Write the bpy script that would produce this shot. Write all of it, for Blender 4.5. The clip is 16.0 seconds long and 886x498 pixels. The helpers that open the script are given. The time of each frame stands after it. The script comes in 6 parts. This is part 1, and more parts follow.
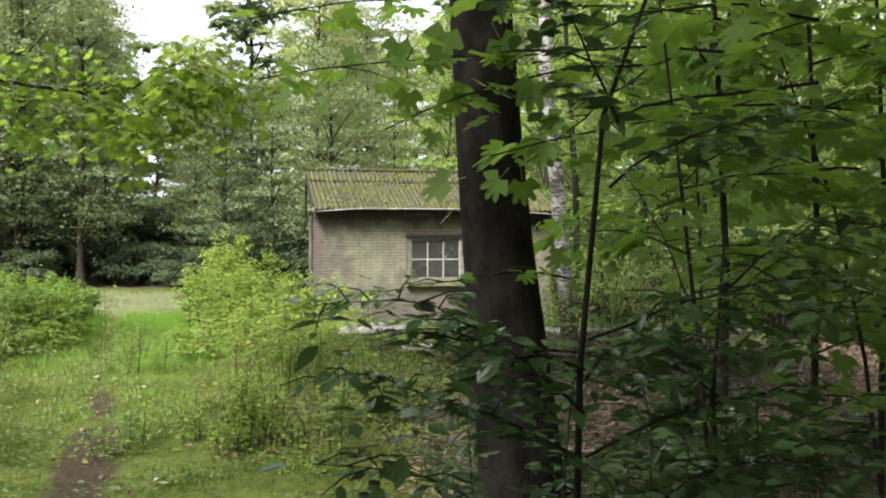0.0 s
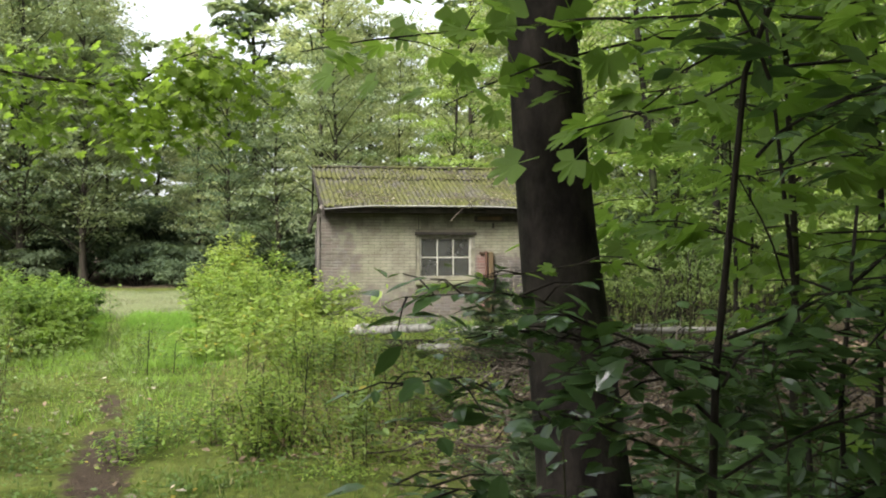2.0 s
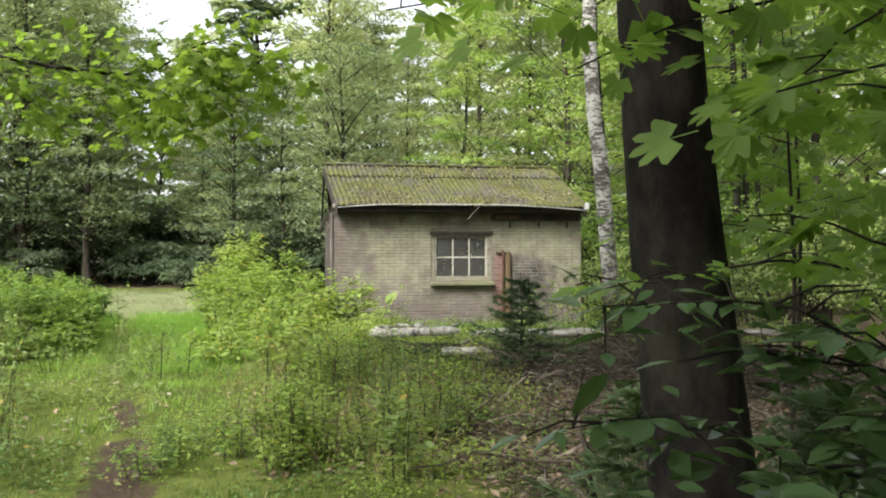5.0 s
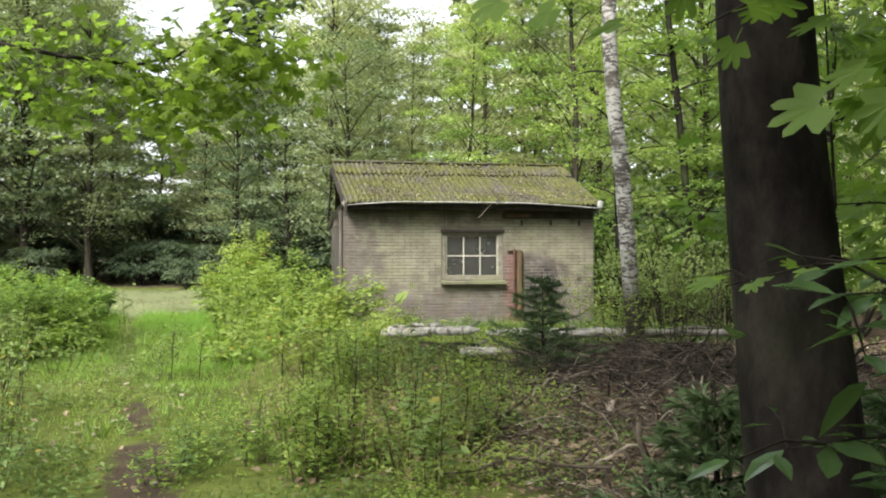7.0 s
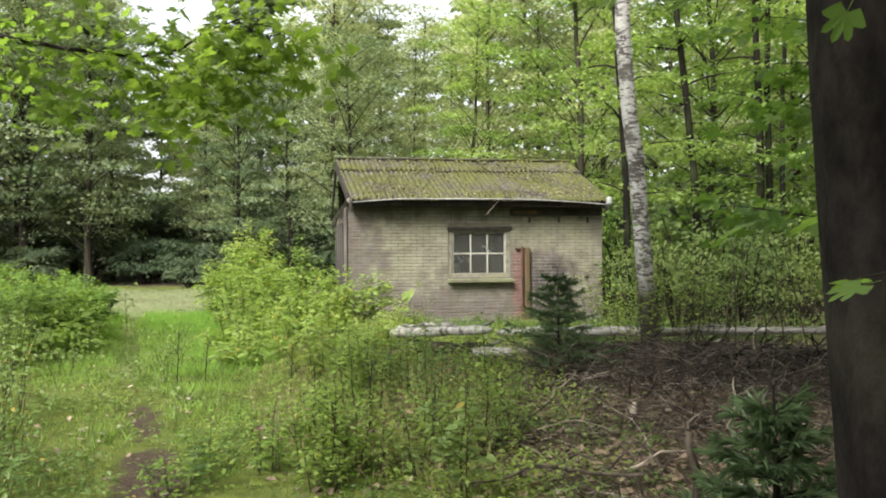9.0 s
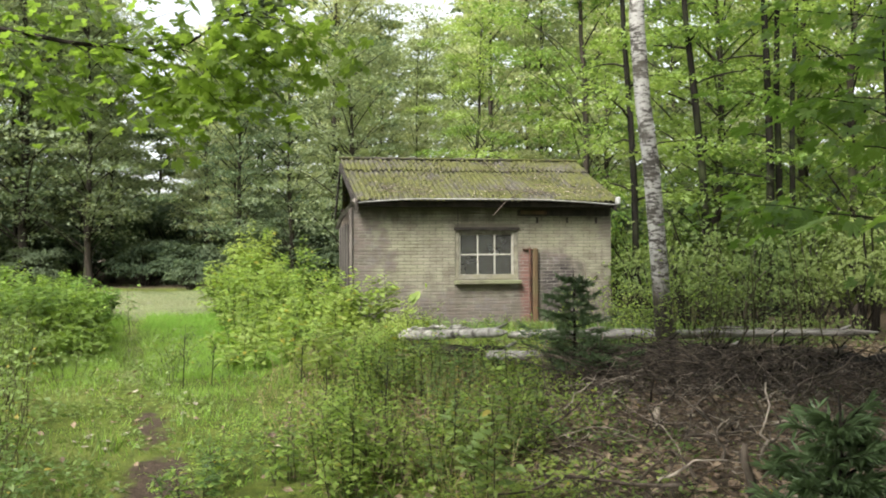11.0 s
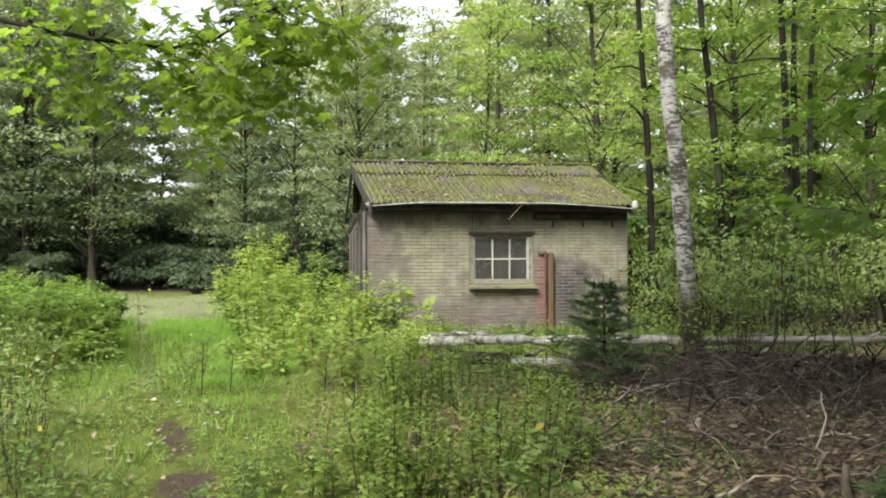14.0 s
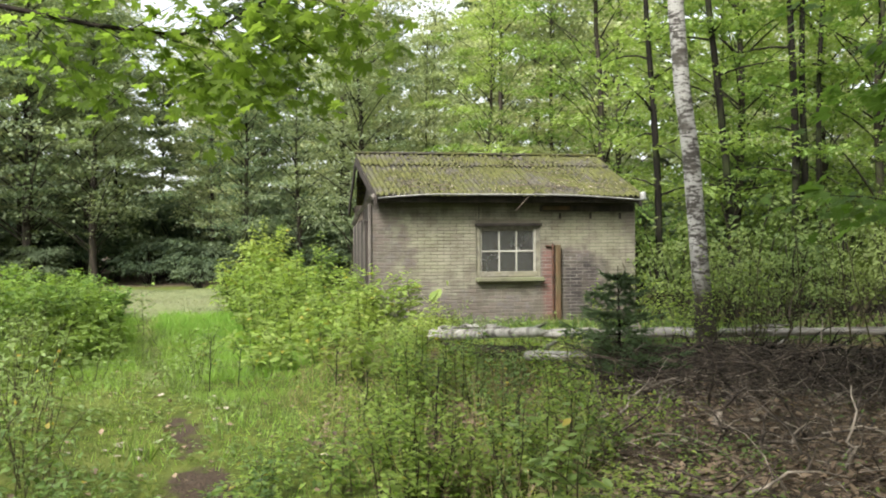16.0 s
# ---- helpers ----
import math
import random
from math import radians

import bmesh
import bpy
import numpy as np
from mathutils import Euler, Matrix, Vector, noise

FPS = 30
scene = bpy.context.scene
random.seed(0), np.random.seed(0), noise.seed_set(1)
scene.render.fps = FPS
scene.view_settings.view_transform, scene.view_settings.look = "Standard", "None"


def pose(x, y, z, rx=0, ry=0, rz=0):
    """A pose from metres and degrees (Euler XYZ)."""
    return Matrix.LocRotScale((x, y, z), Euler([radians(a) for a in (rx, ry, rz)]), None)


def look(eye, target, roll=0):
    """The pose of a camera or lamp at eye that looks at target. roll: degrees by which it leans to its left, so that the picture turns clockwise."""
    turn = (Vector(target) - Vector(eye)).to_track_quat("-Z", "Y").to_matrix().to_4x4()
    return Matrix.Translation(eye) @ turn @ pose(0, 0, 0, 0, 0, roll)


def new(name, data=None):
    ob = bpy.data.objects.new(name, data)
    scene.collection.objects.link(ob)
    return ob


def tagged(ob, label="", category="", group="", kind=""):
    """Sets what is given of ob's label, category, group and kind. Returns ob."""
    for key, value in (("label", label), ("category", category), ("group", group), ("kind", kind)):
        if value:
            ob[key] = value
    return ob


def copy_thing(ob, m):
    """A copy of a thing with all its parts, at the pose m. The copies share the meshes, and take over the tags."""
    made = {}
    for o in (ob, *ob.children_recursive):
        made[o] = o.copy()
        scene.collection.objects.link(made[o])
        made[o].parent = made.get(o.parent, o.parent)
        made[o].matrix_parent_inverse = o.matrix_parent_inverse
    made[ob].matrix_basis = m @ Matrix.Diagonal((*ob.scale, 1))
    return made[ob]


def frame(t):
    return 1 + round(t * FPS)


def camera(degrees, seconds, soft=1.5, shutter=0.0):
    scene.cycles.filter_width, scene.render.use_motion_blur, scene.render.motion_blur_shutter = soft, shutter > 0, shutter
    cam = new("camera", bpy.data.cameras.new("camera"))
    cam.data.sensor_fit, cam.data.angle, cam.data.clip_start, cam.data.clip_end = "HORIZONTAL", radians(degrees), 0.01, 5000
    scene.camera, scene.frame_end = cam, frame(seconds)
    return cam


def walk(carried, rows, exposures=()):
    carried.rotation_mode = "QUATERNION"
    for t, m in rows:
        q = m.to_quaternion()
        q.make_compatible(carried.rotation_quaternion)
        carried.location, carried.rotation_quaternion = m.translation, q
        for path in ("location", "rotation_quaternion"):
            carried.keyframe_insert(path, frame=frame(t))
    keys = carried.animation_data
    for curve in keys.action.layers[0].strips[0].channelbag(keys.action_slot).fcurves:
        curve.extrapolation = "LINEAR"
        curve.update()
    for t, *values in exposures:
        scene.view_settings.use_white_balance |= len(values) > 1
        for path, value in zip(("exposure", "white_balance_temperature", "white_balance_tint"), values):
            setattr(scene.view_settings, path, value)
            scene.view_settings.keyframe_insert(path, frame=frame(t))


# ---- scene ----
# The camera: slides forwards and to its left, hardly turning.
cam = camera(56.0, 16.0, soft=2.0)
METRES, DEPTH, EYE = 1.5, 1.496, 1.2
ROWS = [
    (0.0, 0.0, 0.0, 0.0, 0.0, 0.0, -0.0),
    (0.5, -0.025, 0.0219, -0.0034, 0.07, 0.06, -0.07),
    (1.0, -0.0537, 0.0471, -0.0075, 0.11, 0.11, -0.05),
    (1.5, -0.0784, 0.0689, -0.0111, 0.1, 0.09, -0.06),
    (2.0, -0.1037, 0.0978, -0.0158, 0.02, -0.04, 0.12),
    (2.5, -0.128, 0.1235, -0.0199, 0.06, -0.06, 0.12),
    (3.0, -0.1527, 0.1506, -0.0206, -0.0, -0.12, 0.16),
    (3.5, -0.178, 0.1764, -0.0189, 0.0, -0.04, 0.15),
    (4.0, -0.2046, 0.2003, -0.0184, 0.06, 0.0, 0.07),
    (6.5, -0.3552, 0.3201, -0.0354, 0.01, -0.07, 0.1),
    (7.0, -0.3801, 0.3422, -0.0387, 0.0, -0.02, 0.03),
    (7.5, -0.4005, 0.3637, -0.0382, -0.03, 0.01, 0.16),
    (8.0, -0.4199, 0.3867, -0.0369, -0.05, -0.05, 0.25),
    (8.5, -0.4392, 0.4086, -0.0358, -0.08, -0.12, 0.29),
    (9.0, -0.4578, 0.4306, -0.0364, -0.07, -0.2, 0.26),
    (11.5, -0.5588, 0.5294, -0.0418, -0.17, -0.07, 0.32),
    (12.0, -0.5817, 0.5468, -0.0424, -0.17, -0.03, 0.29),
    (12.5, -0.6073, 0.5616, -0.0425, -0.14, 0.05, 0.16),
    (13.0, -0.6345, 0.5745, -0.0424, -0.1, 0.08, 0.09),
    (13.5, -0.6592, 0.586, -0.0415, -0.14, 0.13, 0.2),
    (14.0, -0.6809, 0.5949, -0.0407, -0.18, 0.2, 0.21),
    (14.5, -0.6986, 0.6039, -0.041, -0.17, 0.21, 0.26),
    (15.0, -0.7138, 0.6139, -0.0418, -0.14, 0.16, 0.34),
    (15.5, -0.7275, 0.6286, -0.0428, -0.17, 0.07, 0.36),
    (16.0, -0.7442, 0.6512, -0.0489, -0.21, -0.27, 0.45),
]
walk(cam, [(t, pose(METRES * x, METRES * DEPTH * y, EYE + METRES * z, 90 + pitch, roll, yaw)) for t, x, y, z, yaw, pitch, roll in ROWS])

# ---- world and light: bright overcast sky, soft light from the clearing ----
SUN_ELEV, SUN_AZ = radians(46), radians(-150)       # azimuth from +y towards +x
world = bpy.data.worlds.new("sky")
scene.world = world
world.use_nodes = True
wn = world.node_tree
sky = wn.nodes.new("ShaderNodeTexSky")
sky.sky_type = "NISHITA"
sky.sun_disc = False
sky.sun_elevation, sky.sun_rotation = SUN_ELEV, SUN_AZ
sky.air_density, sky.dust_density = 1.0, 3.0
cloud = wn.nodes.new("ShaderNodeHueSaturation")
cloud.inputs["Saturation"].default_value = 0.25
wn.links.new(sky.outputs[0], cloud.inputs["Color"])
wn.links.new(cloud.outputs[0], wn.nodes["Background"].inputs["Color"])
wn.nodes["Background"].inputs["Strength"].default_value = 0.15
sun_data = bpy.data.lights.new("sun", "SUN")
sun_data.energy, sun_data.angle, sun_data.color = 4.0, radians(25), (1.0, 0.972, 0.915)
sun = new("sun", sun_data)
SUN_DIR = Vector((math.sin(SUN_AZ) * math.cos(SUN_ELEV), math.cos(SUN_AZ) * math.cos(SUN_ELEV), math.sin(SUN_ELEV)))
sun.matrix_world = look(Vector((0, 0, 20)), Vector((0, 0, 20)) - SUN_DIR)
scene.view_settings.exposure = 1.4


# ---- materials ----
class Shader:
    """A node material in the making."""

    def __init__(self, name):
        self.mat = bpy.data.materials.new(name)
        self.mat.use_nodes = True
        self.nt = self.mat.node_tree
        self.bsdf = self.nt.nodes["Principled BSDF"]
        self.out = self.nt.nodes["Material Output"]
        self.pos = self.nt.nodes.new("ShaderNodeNewGeometry").outputs["Position"]
        self.obj = self.nt.nodes.new("ShaderNodeTexCoord").outputs["Object"]

    def put(self, value, socket):
        if isinstance(value, bpy.types.NodeSocket):
            self.nt.links.new(value, socket)
        elif isinstance(value, tuple) and len(value) == 3 and socket.type == "RGBA":
            socket.default_value = (*value, 1)
        else:
            socket.default_value = value

    def noise(self, scale, detail=3.0, coord=None, rough=0.55, stretch=None):
        node = self.nt.nodes.new("ShaderNodeTexNoise")
        coord = coord or self.pos
        if stretch:
            mp = self.nt.nodes.new("ShaderNodeMapping")
            self.nt.links.new(coord, mp.inputs["Vector"])
            mp.inputs["Scale"].default_value = stretch
            coord = mp.outputs[0]
        self.nt.links.new(coord, node.inputs["Vector"])
        node.inputs["Scale"].default_value = scale
        node.inputs["Detail"].default_value = detail
        node.inputs["Roughness"].default_value = rough
        return node.outputs["Fac"]

    def step(self, fac, lo, hi):
        node = self.nt.nodes.new("ShaderNodeMapRange")
        node.interpolation_type = "SMOOTHSTEP"
        self.put(fac, node.inputs["Value"])
        node.inputs["From Min"].default_value, node.inputs["From Max"].default_value = lo, hi
        return node.outputs["Result"]

    def mix(self, fac, a, b, how="MIX"):
        node = self.nt.nodes.new("ShaderNodeMix")
        node.data_type, node.blend_type = "RGBA", how
        self.put(fac, node.inputs[0])
        self.put(a, node.inputs[6])
        self.put(b, node.inputs[7])
        return node.outputs[2]

    def math(self, how, a, b=0.0):
        node = self.nt.nodes.new("ShaderNodeMath")
        node.operation = how
        self.put(a, node.inputs[0])
        self.put(b, node.inputs[1])
        return node.outputs[0]

    def axis(self, coord, i):
        node = self.nt.nodes.new("ShaderNodeSeparateXYZ")
        self.nt.links.new(coord, node.inputs[0])
        return node.outputs[i]

    def random(self):
        """One number for every object and every loose piece of it."""
        a = self.nt.nodes.new("ShaderNodeObjectInfo").outputs["Random"]
        b = self.nt.nodes.new("ShaderNodeNewGeometry").outputs["Random Per Island"]
        return self.math("FRACT", self.math("ADD", a, b))

    def object_random(self):
        return self.nt.nodes.new("ShaderNodeObjectInfo").outputs["Random"]

    def attribute(self, name):
        node = self.nt.nodes.new("ShaderNodeAttribute")
        node.attribute_name = name
        return node.outputs["Color"]

    def bump(self, height, strength=0.5, distance=0.01):
        node = self.nt.nodes.new("ShaderNodeBump")
        self.put(height, node.inputs["Height"])
        node.inputs["Strength"].default_value, node.inputs["Distance"].default_value = strength, distance
        self.nt.links.new(node.outputs[0], self.bsdf.inputs["Normal"])
        return node.outputs[0]

    def done(self, colour, rough=0.8, metal=0.0, spec=0.4):
        self.put(colour, self.bsdf.inputs["Base Color"])
        self.put(rough, self.bsdf.inputs["Roughness"])
        self.put(metal, self.bsdf.inputs["Metallic"])
        self.put(spec, self.bsdf.inputs["Specular IOR Level"])
        return self.mat


def leaf_material(name, dark, mid, light, rough=0.5, thin=0.45, spec=0.4, odd=None, cool=1.36):
    """Foliage: colour varies from leaf to leaf and from plant to plant; light comes through the blade."""
    s = Shader(name)
    dark, mid, light = (tuple(v * k for v, k in zip(c, (1.06, 1.0, cool))) for c in (dark, mid, light))
    r = s.random()
    big = s.noise(0.35, 2.0)
    c = s.mix(s.step(r, 0.0, 0.75), dark, mid)
    c = s.mix(s.math("MULTIPLY", s.step(big, 0.42, 0.62), 0.8), c, light)
    c = s.mix(s.math("MULTIPLY", s.step(r, 0.8, 0.95), 0.7), c, light)
    if odd:
        c = s.mix(s.step(r, 0.985, 0.99), c, odd)
    tint = s.object_random()
    c = s.mix(s.math("MULTIPLY", tint, 0.35), c, light)
    c = s.mix(s.math("MULTIPLY", s.noise(60.0, 2.0), 0.25), c, dark)
    s.done(c, rough, 0.0, spec)
    tr = s.nt.nodes.new("ShaderNodeBsdfTranslucent")
    s.nt.links.new(s.mix(0.6, c, s.mix(1.0, c, (1.5, 1.55, 0.6), "MULTIPLY")), tr.inputs["Color"])
    sh = s.nt.nodes.new("ShaderNodeMixShader")
    sh.inputs[0].default_value = thin
    s.nt.links.new(s.bsdf.outputs[0], sh.inputs[1])
    s.nt.links.new(tr.outputs[0], sh.inputs[2])
    s.nt.links.new(sh.outputs[0], s.out.inputs["Surface"])
    return s.mat


def bark_material(name, dark, light, scale=9.0, moss=0.0, stretch=(1, 1, 0.18), depth=0.012):
    s = Shader(name)
    n = s.noise(scale, 5.0, s.obj, 0.65, stretch)
    fine = s.noise(scale * 7, 3.0, s.obj, 0.6, stretch)
    c = s.mix(s.step(n, 0.3, 0.7), dark, light)
    c = s.mix(s.math("MULTIPLY", fine, 0.5), c, dark)
    if moss:
        c = s.mix(s.math("MULTIPLY", s.step(s.noise(2.3, 4.0), 0.5, 0.7), moss), c, (0.06, 0.085, 0.025))
    s.bump(s.math("ADD", n, s.math("MULTIPLY", fine, 0.4)), 0.7, depth)
    return s.done(c, 0.9, 0.0, 0.12)


# Far foliage, paled so that the colour itself carries distant haze.
LEAF_FAR_HAZE = leaf_material("leaf_far_haze", (0.115, 0.16, 0.066), (0.245, 0.315, 0.128), (0.42, 0.47, 0.225), 0.65, 0.5, 0.2, odd=(0.3, 0.27, 0.08))
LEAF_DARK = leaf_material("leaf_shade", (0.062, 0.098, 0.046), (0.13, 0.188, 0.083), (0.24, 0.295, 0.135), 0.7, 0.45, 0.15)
LEAF_LIME = leaf_material("leaf_lime", (0.075, 0.14, 0.03), (0.165, 0.265, 0.055), (0.28, 0.375, 0.09), 0.7, 0.55, 0.15)
LEAF_MAPLE = leaf_material("leaf_maple", (0.07, 0.14, 0.025), (0.12, 0.225, 0.034), (0.175, 0.285, 0.05), 0.45, 0.6, 0.3)
LEAF_CHERRY = leaf_material("leaf_cherry", (0.03, 0.068, 0.024), (0.05, 0.105, 0.034), (0.08, 0.145, 0.036), 0.2, 0.3, 0.85)
LEAF_SHRUB = leaf_material("leaf_shrub", (0.076, 0.13, 0.023), (0.198, 0.32, 0.049), (0.33, 0.42, 0.09), 0.55, 0.55, 0.25, odd=(0.4, 0.32, 0.06))
LEAF_HERB = leaf_material("leaf_herb", (0.05, 0.1, 0.02), (0.1, 0.178, 0.032), (0.17, 0.245, 0.048), 0.5, 0.4, odd=(0.4, 0.28, 0.05))
LEAF_BRAMBLE = leaf_material("leaf_bramble", (0.045, 0.105, 0.018), (0.115, 0.215, 0.03), (0.23, 0.34, 0.052), 0.45, 0.45, 0.25)
NEEDLE = leaf_material("spruce_needle", (0.025, 0.052, 0.018), (0.048, 0.09, 0.027), (0.09, 0.145, 0.042), 0.5, 0.15)
GRASS = leaf_material("grass_blade", (0.042, 0.092, 0.014), (0.09, 0.168, 0.024), (0.15, 0.215, 0.04), 0.5, 0.4, odd=(0.35, 0.3, 0.12))
LUSH = leaf_material("lush_grass_blade", (0.095, 0.2, 0.023), (0.175, 0.345, 0.042), (0.28, 0.42, 0.08), 0.6, 0.5, 0.15, odd=(0.33, 0.3, 0.12))
DRY_STALK = leaf_material("dry_stalk", (0.13, 0.12, 0.05), (0.25, 0.215, 0.1), (0.37, 0.33, 0.18), 0.7, 0.3, cool=1.0)
# Darker leaf copy: shade below the wood's edge is put into its colour.
LEAF_UNDER_SHADE = leaf_material("leaf_undergrowth_shade", (0.032, 0.056, 0.025), (0.07, 0.108, 0.045), (0.13, 0.17, 0.075), 0.75, 0.4, 0.1)
STRAW = leaf_material("dry_grass_blade", (0.11, 0.15, 0.055), (0.165, 0.2, 0.08), (0.24, 0.25, 0.12), 0.6, 0.35)
LITTER = leaf_material("dead_leaf", (0.05, 0.037, 0.025), (0.145, 0.107, 0.07), (0.29, 0.225, 0.155), 0.75, 0.1, odd=(0.5, 0.42, 0.32), cool=1.0)
PALE_LEAF = leaf_material("pale_fallen_leaf", (0.13, 0.115, 0.085), (0.25, 0.225, 0.18), (0.38, 0.35, 0.29), 0.7, 0.2, cool=1.0)
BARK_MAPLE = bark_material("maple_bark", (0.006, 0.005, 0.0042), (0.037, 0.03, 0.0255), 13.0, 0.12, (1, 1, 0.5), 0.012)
BARK_FAR = bark_material("forest_bark", (0.014, 0.012, 0.009), (0.05, 0.041, 0.031), 9.0, 0.5)
BARK_TWIG = bark_material("twig_bark", (0.012, 0.01, 0.008), (0.034, 0.028, 0.021), 20.0)
DEADWOOD = bark_material("dead_twig", (0.018, 0.014, 0.011), (0.18, 0.145, 0.115), 14.0)
PALE_STICK = bark_material("bleached_stick", (0.12, 0.1, 0.08), (0.48, 0.41, 0.335), 14.0)
BARK_STEM = bark_material("green_brown_stem", (0.035, 0.036, 0.016), (0.088, 0.08, 0.04), 20.0)
LEAF_BOUGH = leaf_material("leaf_bough", (0.078, 0.138, 0.02), (0.13, 0.215, 0.03), (0.18, 0.27, 0.043), 0.55, 0.72, 0.15)
LEAF_THICKET = leaf_material("leaf_thicket", (0.042, 0.074, 0.017), (0.088, 0.138, 0.029), (0.155, 0.205, 0.046), 0.6, 0.4, 0.25)
BARK_DARK = bark_material("dark_wet_bark", (0.006, 0.0055, 0.0045), (0.022, 0.0195, 0.0145), 9.0, 0.3)
LOG_BARE = bark_material("bleached_log", (0.06, 0.054, 0.045), (0.5, 0.48, 0.435), 11.0, 0.6, (0.15, 1, 1), 0.03)


def birch_bark():
    s = Shader("birch_bark")
    bands = s.math("ADD", s.math("MULTIPLY", s.noise(15.0, 5.0, s.obj, 0.75, (0.7, 0.7, 2.4)), 0.6), s.math("MULTIPLY", s.noise(4.0, 4.0, s.obj, 0.7), 0.4))
    patch = s.noise(2.6, 4.0, s.obj, 0.65)
    c = s.mix(s.noise(18.0, 3.0, s.obj), (0.3, 0.29, 0.27), (0.56, 0.54, 0.505))
    c = s.mix(s.step(bands, 0.49, 0.53), c, (0.07, 0.062, 0.054))
    c = s.mix(s.math("MULTIPLY", s.step(patch, 0.56, 0.64), 0.85), c, (0.09, 0.08, 0.065))
    low = s.math("SUBTRACT", 1.0, s.step(s.math("ADD", s.axis(s.obj, 2), s.math("MULTIPLY", patch, 1.6)), 1.3, 2.0))
    c = s.mix(low, c, (0.055, 0.045, 0.035))
    s.bump(bands, 0.6, 0.008)
    return s.done(c, 0.75, 0.0, 0.3)


def ground_material():
    """Moss, grass sward, bare trodden earth and leaf litter by the sheet's own cover."""
    s = Shader("forest_ground")
    cov = s.nt.nodes.new("ShaderNodeSeparateColor")
    s.nt.links.new(s.attribute("cover"), cov.inputs[0])
    path, litter, dry = cov.outputs[0], cov.outputs[1], cov.outputs[2]
    fine, mid, big = s.noise(90.0, 4.0), s.noise(14.0, 4.0), s.noise(1.4, 4.0)
    grass = s.mix(s.step(mid, 0.3, 0.7), (0.042, 0.058, 0.011), (0.112, 0.135, 0.024))
    grass = s.mix(s.math("MULTIPLY", s.step(big, 0.45, 0.65), 0.8), grass, (0.125, 0.145, 0.036))
    dead_wet = s.noise(2.2, 3.0)
    soil = s.mix(s.step(fine, 0.3, 0.7), (0.025, 0.018, 0.013), (0.085, 0.06, 0.043))
    dead = s.mix(s.step(fine, 0.35, 0.65), (0.028, 0.02, 0.014), (0.14, 0.1, 0.072))
    dead = s.mix(s.step(dead_wet, 0.5, 0.68), dead, (0.04, 0.03, 0.021))
    dead = s.mix(s.step(mid, 0.5, 0.75), dead, (0.1, 0.09, 0.045))
    straw = s.mix(s.step(mid, 0.3, 0.7), (0.1, 0.125, 0.048), (0.175, 0.19, 0.09))
    edge = s.math("MULTIPLY", s.math("SUBTRACT", mid, 0.5), 0.9)
    c = s.mix(s.step(s.math("ADD", litter, edge), 0.35, 0.65), grass, dead)
    c = s.mix(s.step(s.math("ADD", dry, edge), 0.35, 0.65), c, straw)
    c = s.mix(s.step(s.math("ADD", path, edge), 0.38, 0.6), c, soil)
    s.bump(s.math("ADD", fine, s.math("MULTIPLY", mid, 2.0)), 0.8, 0.02)
    return s.done(c, 0.95, 0.0, 0.15)


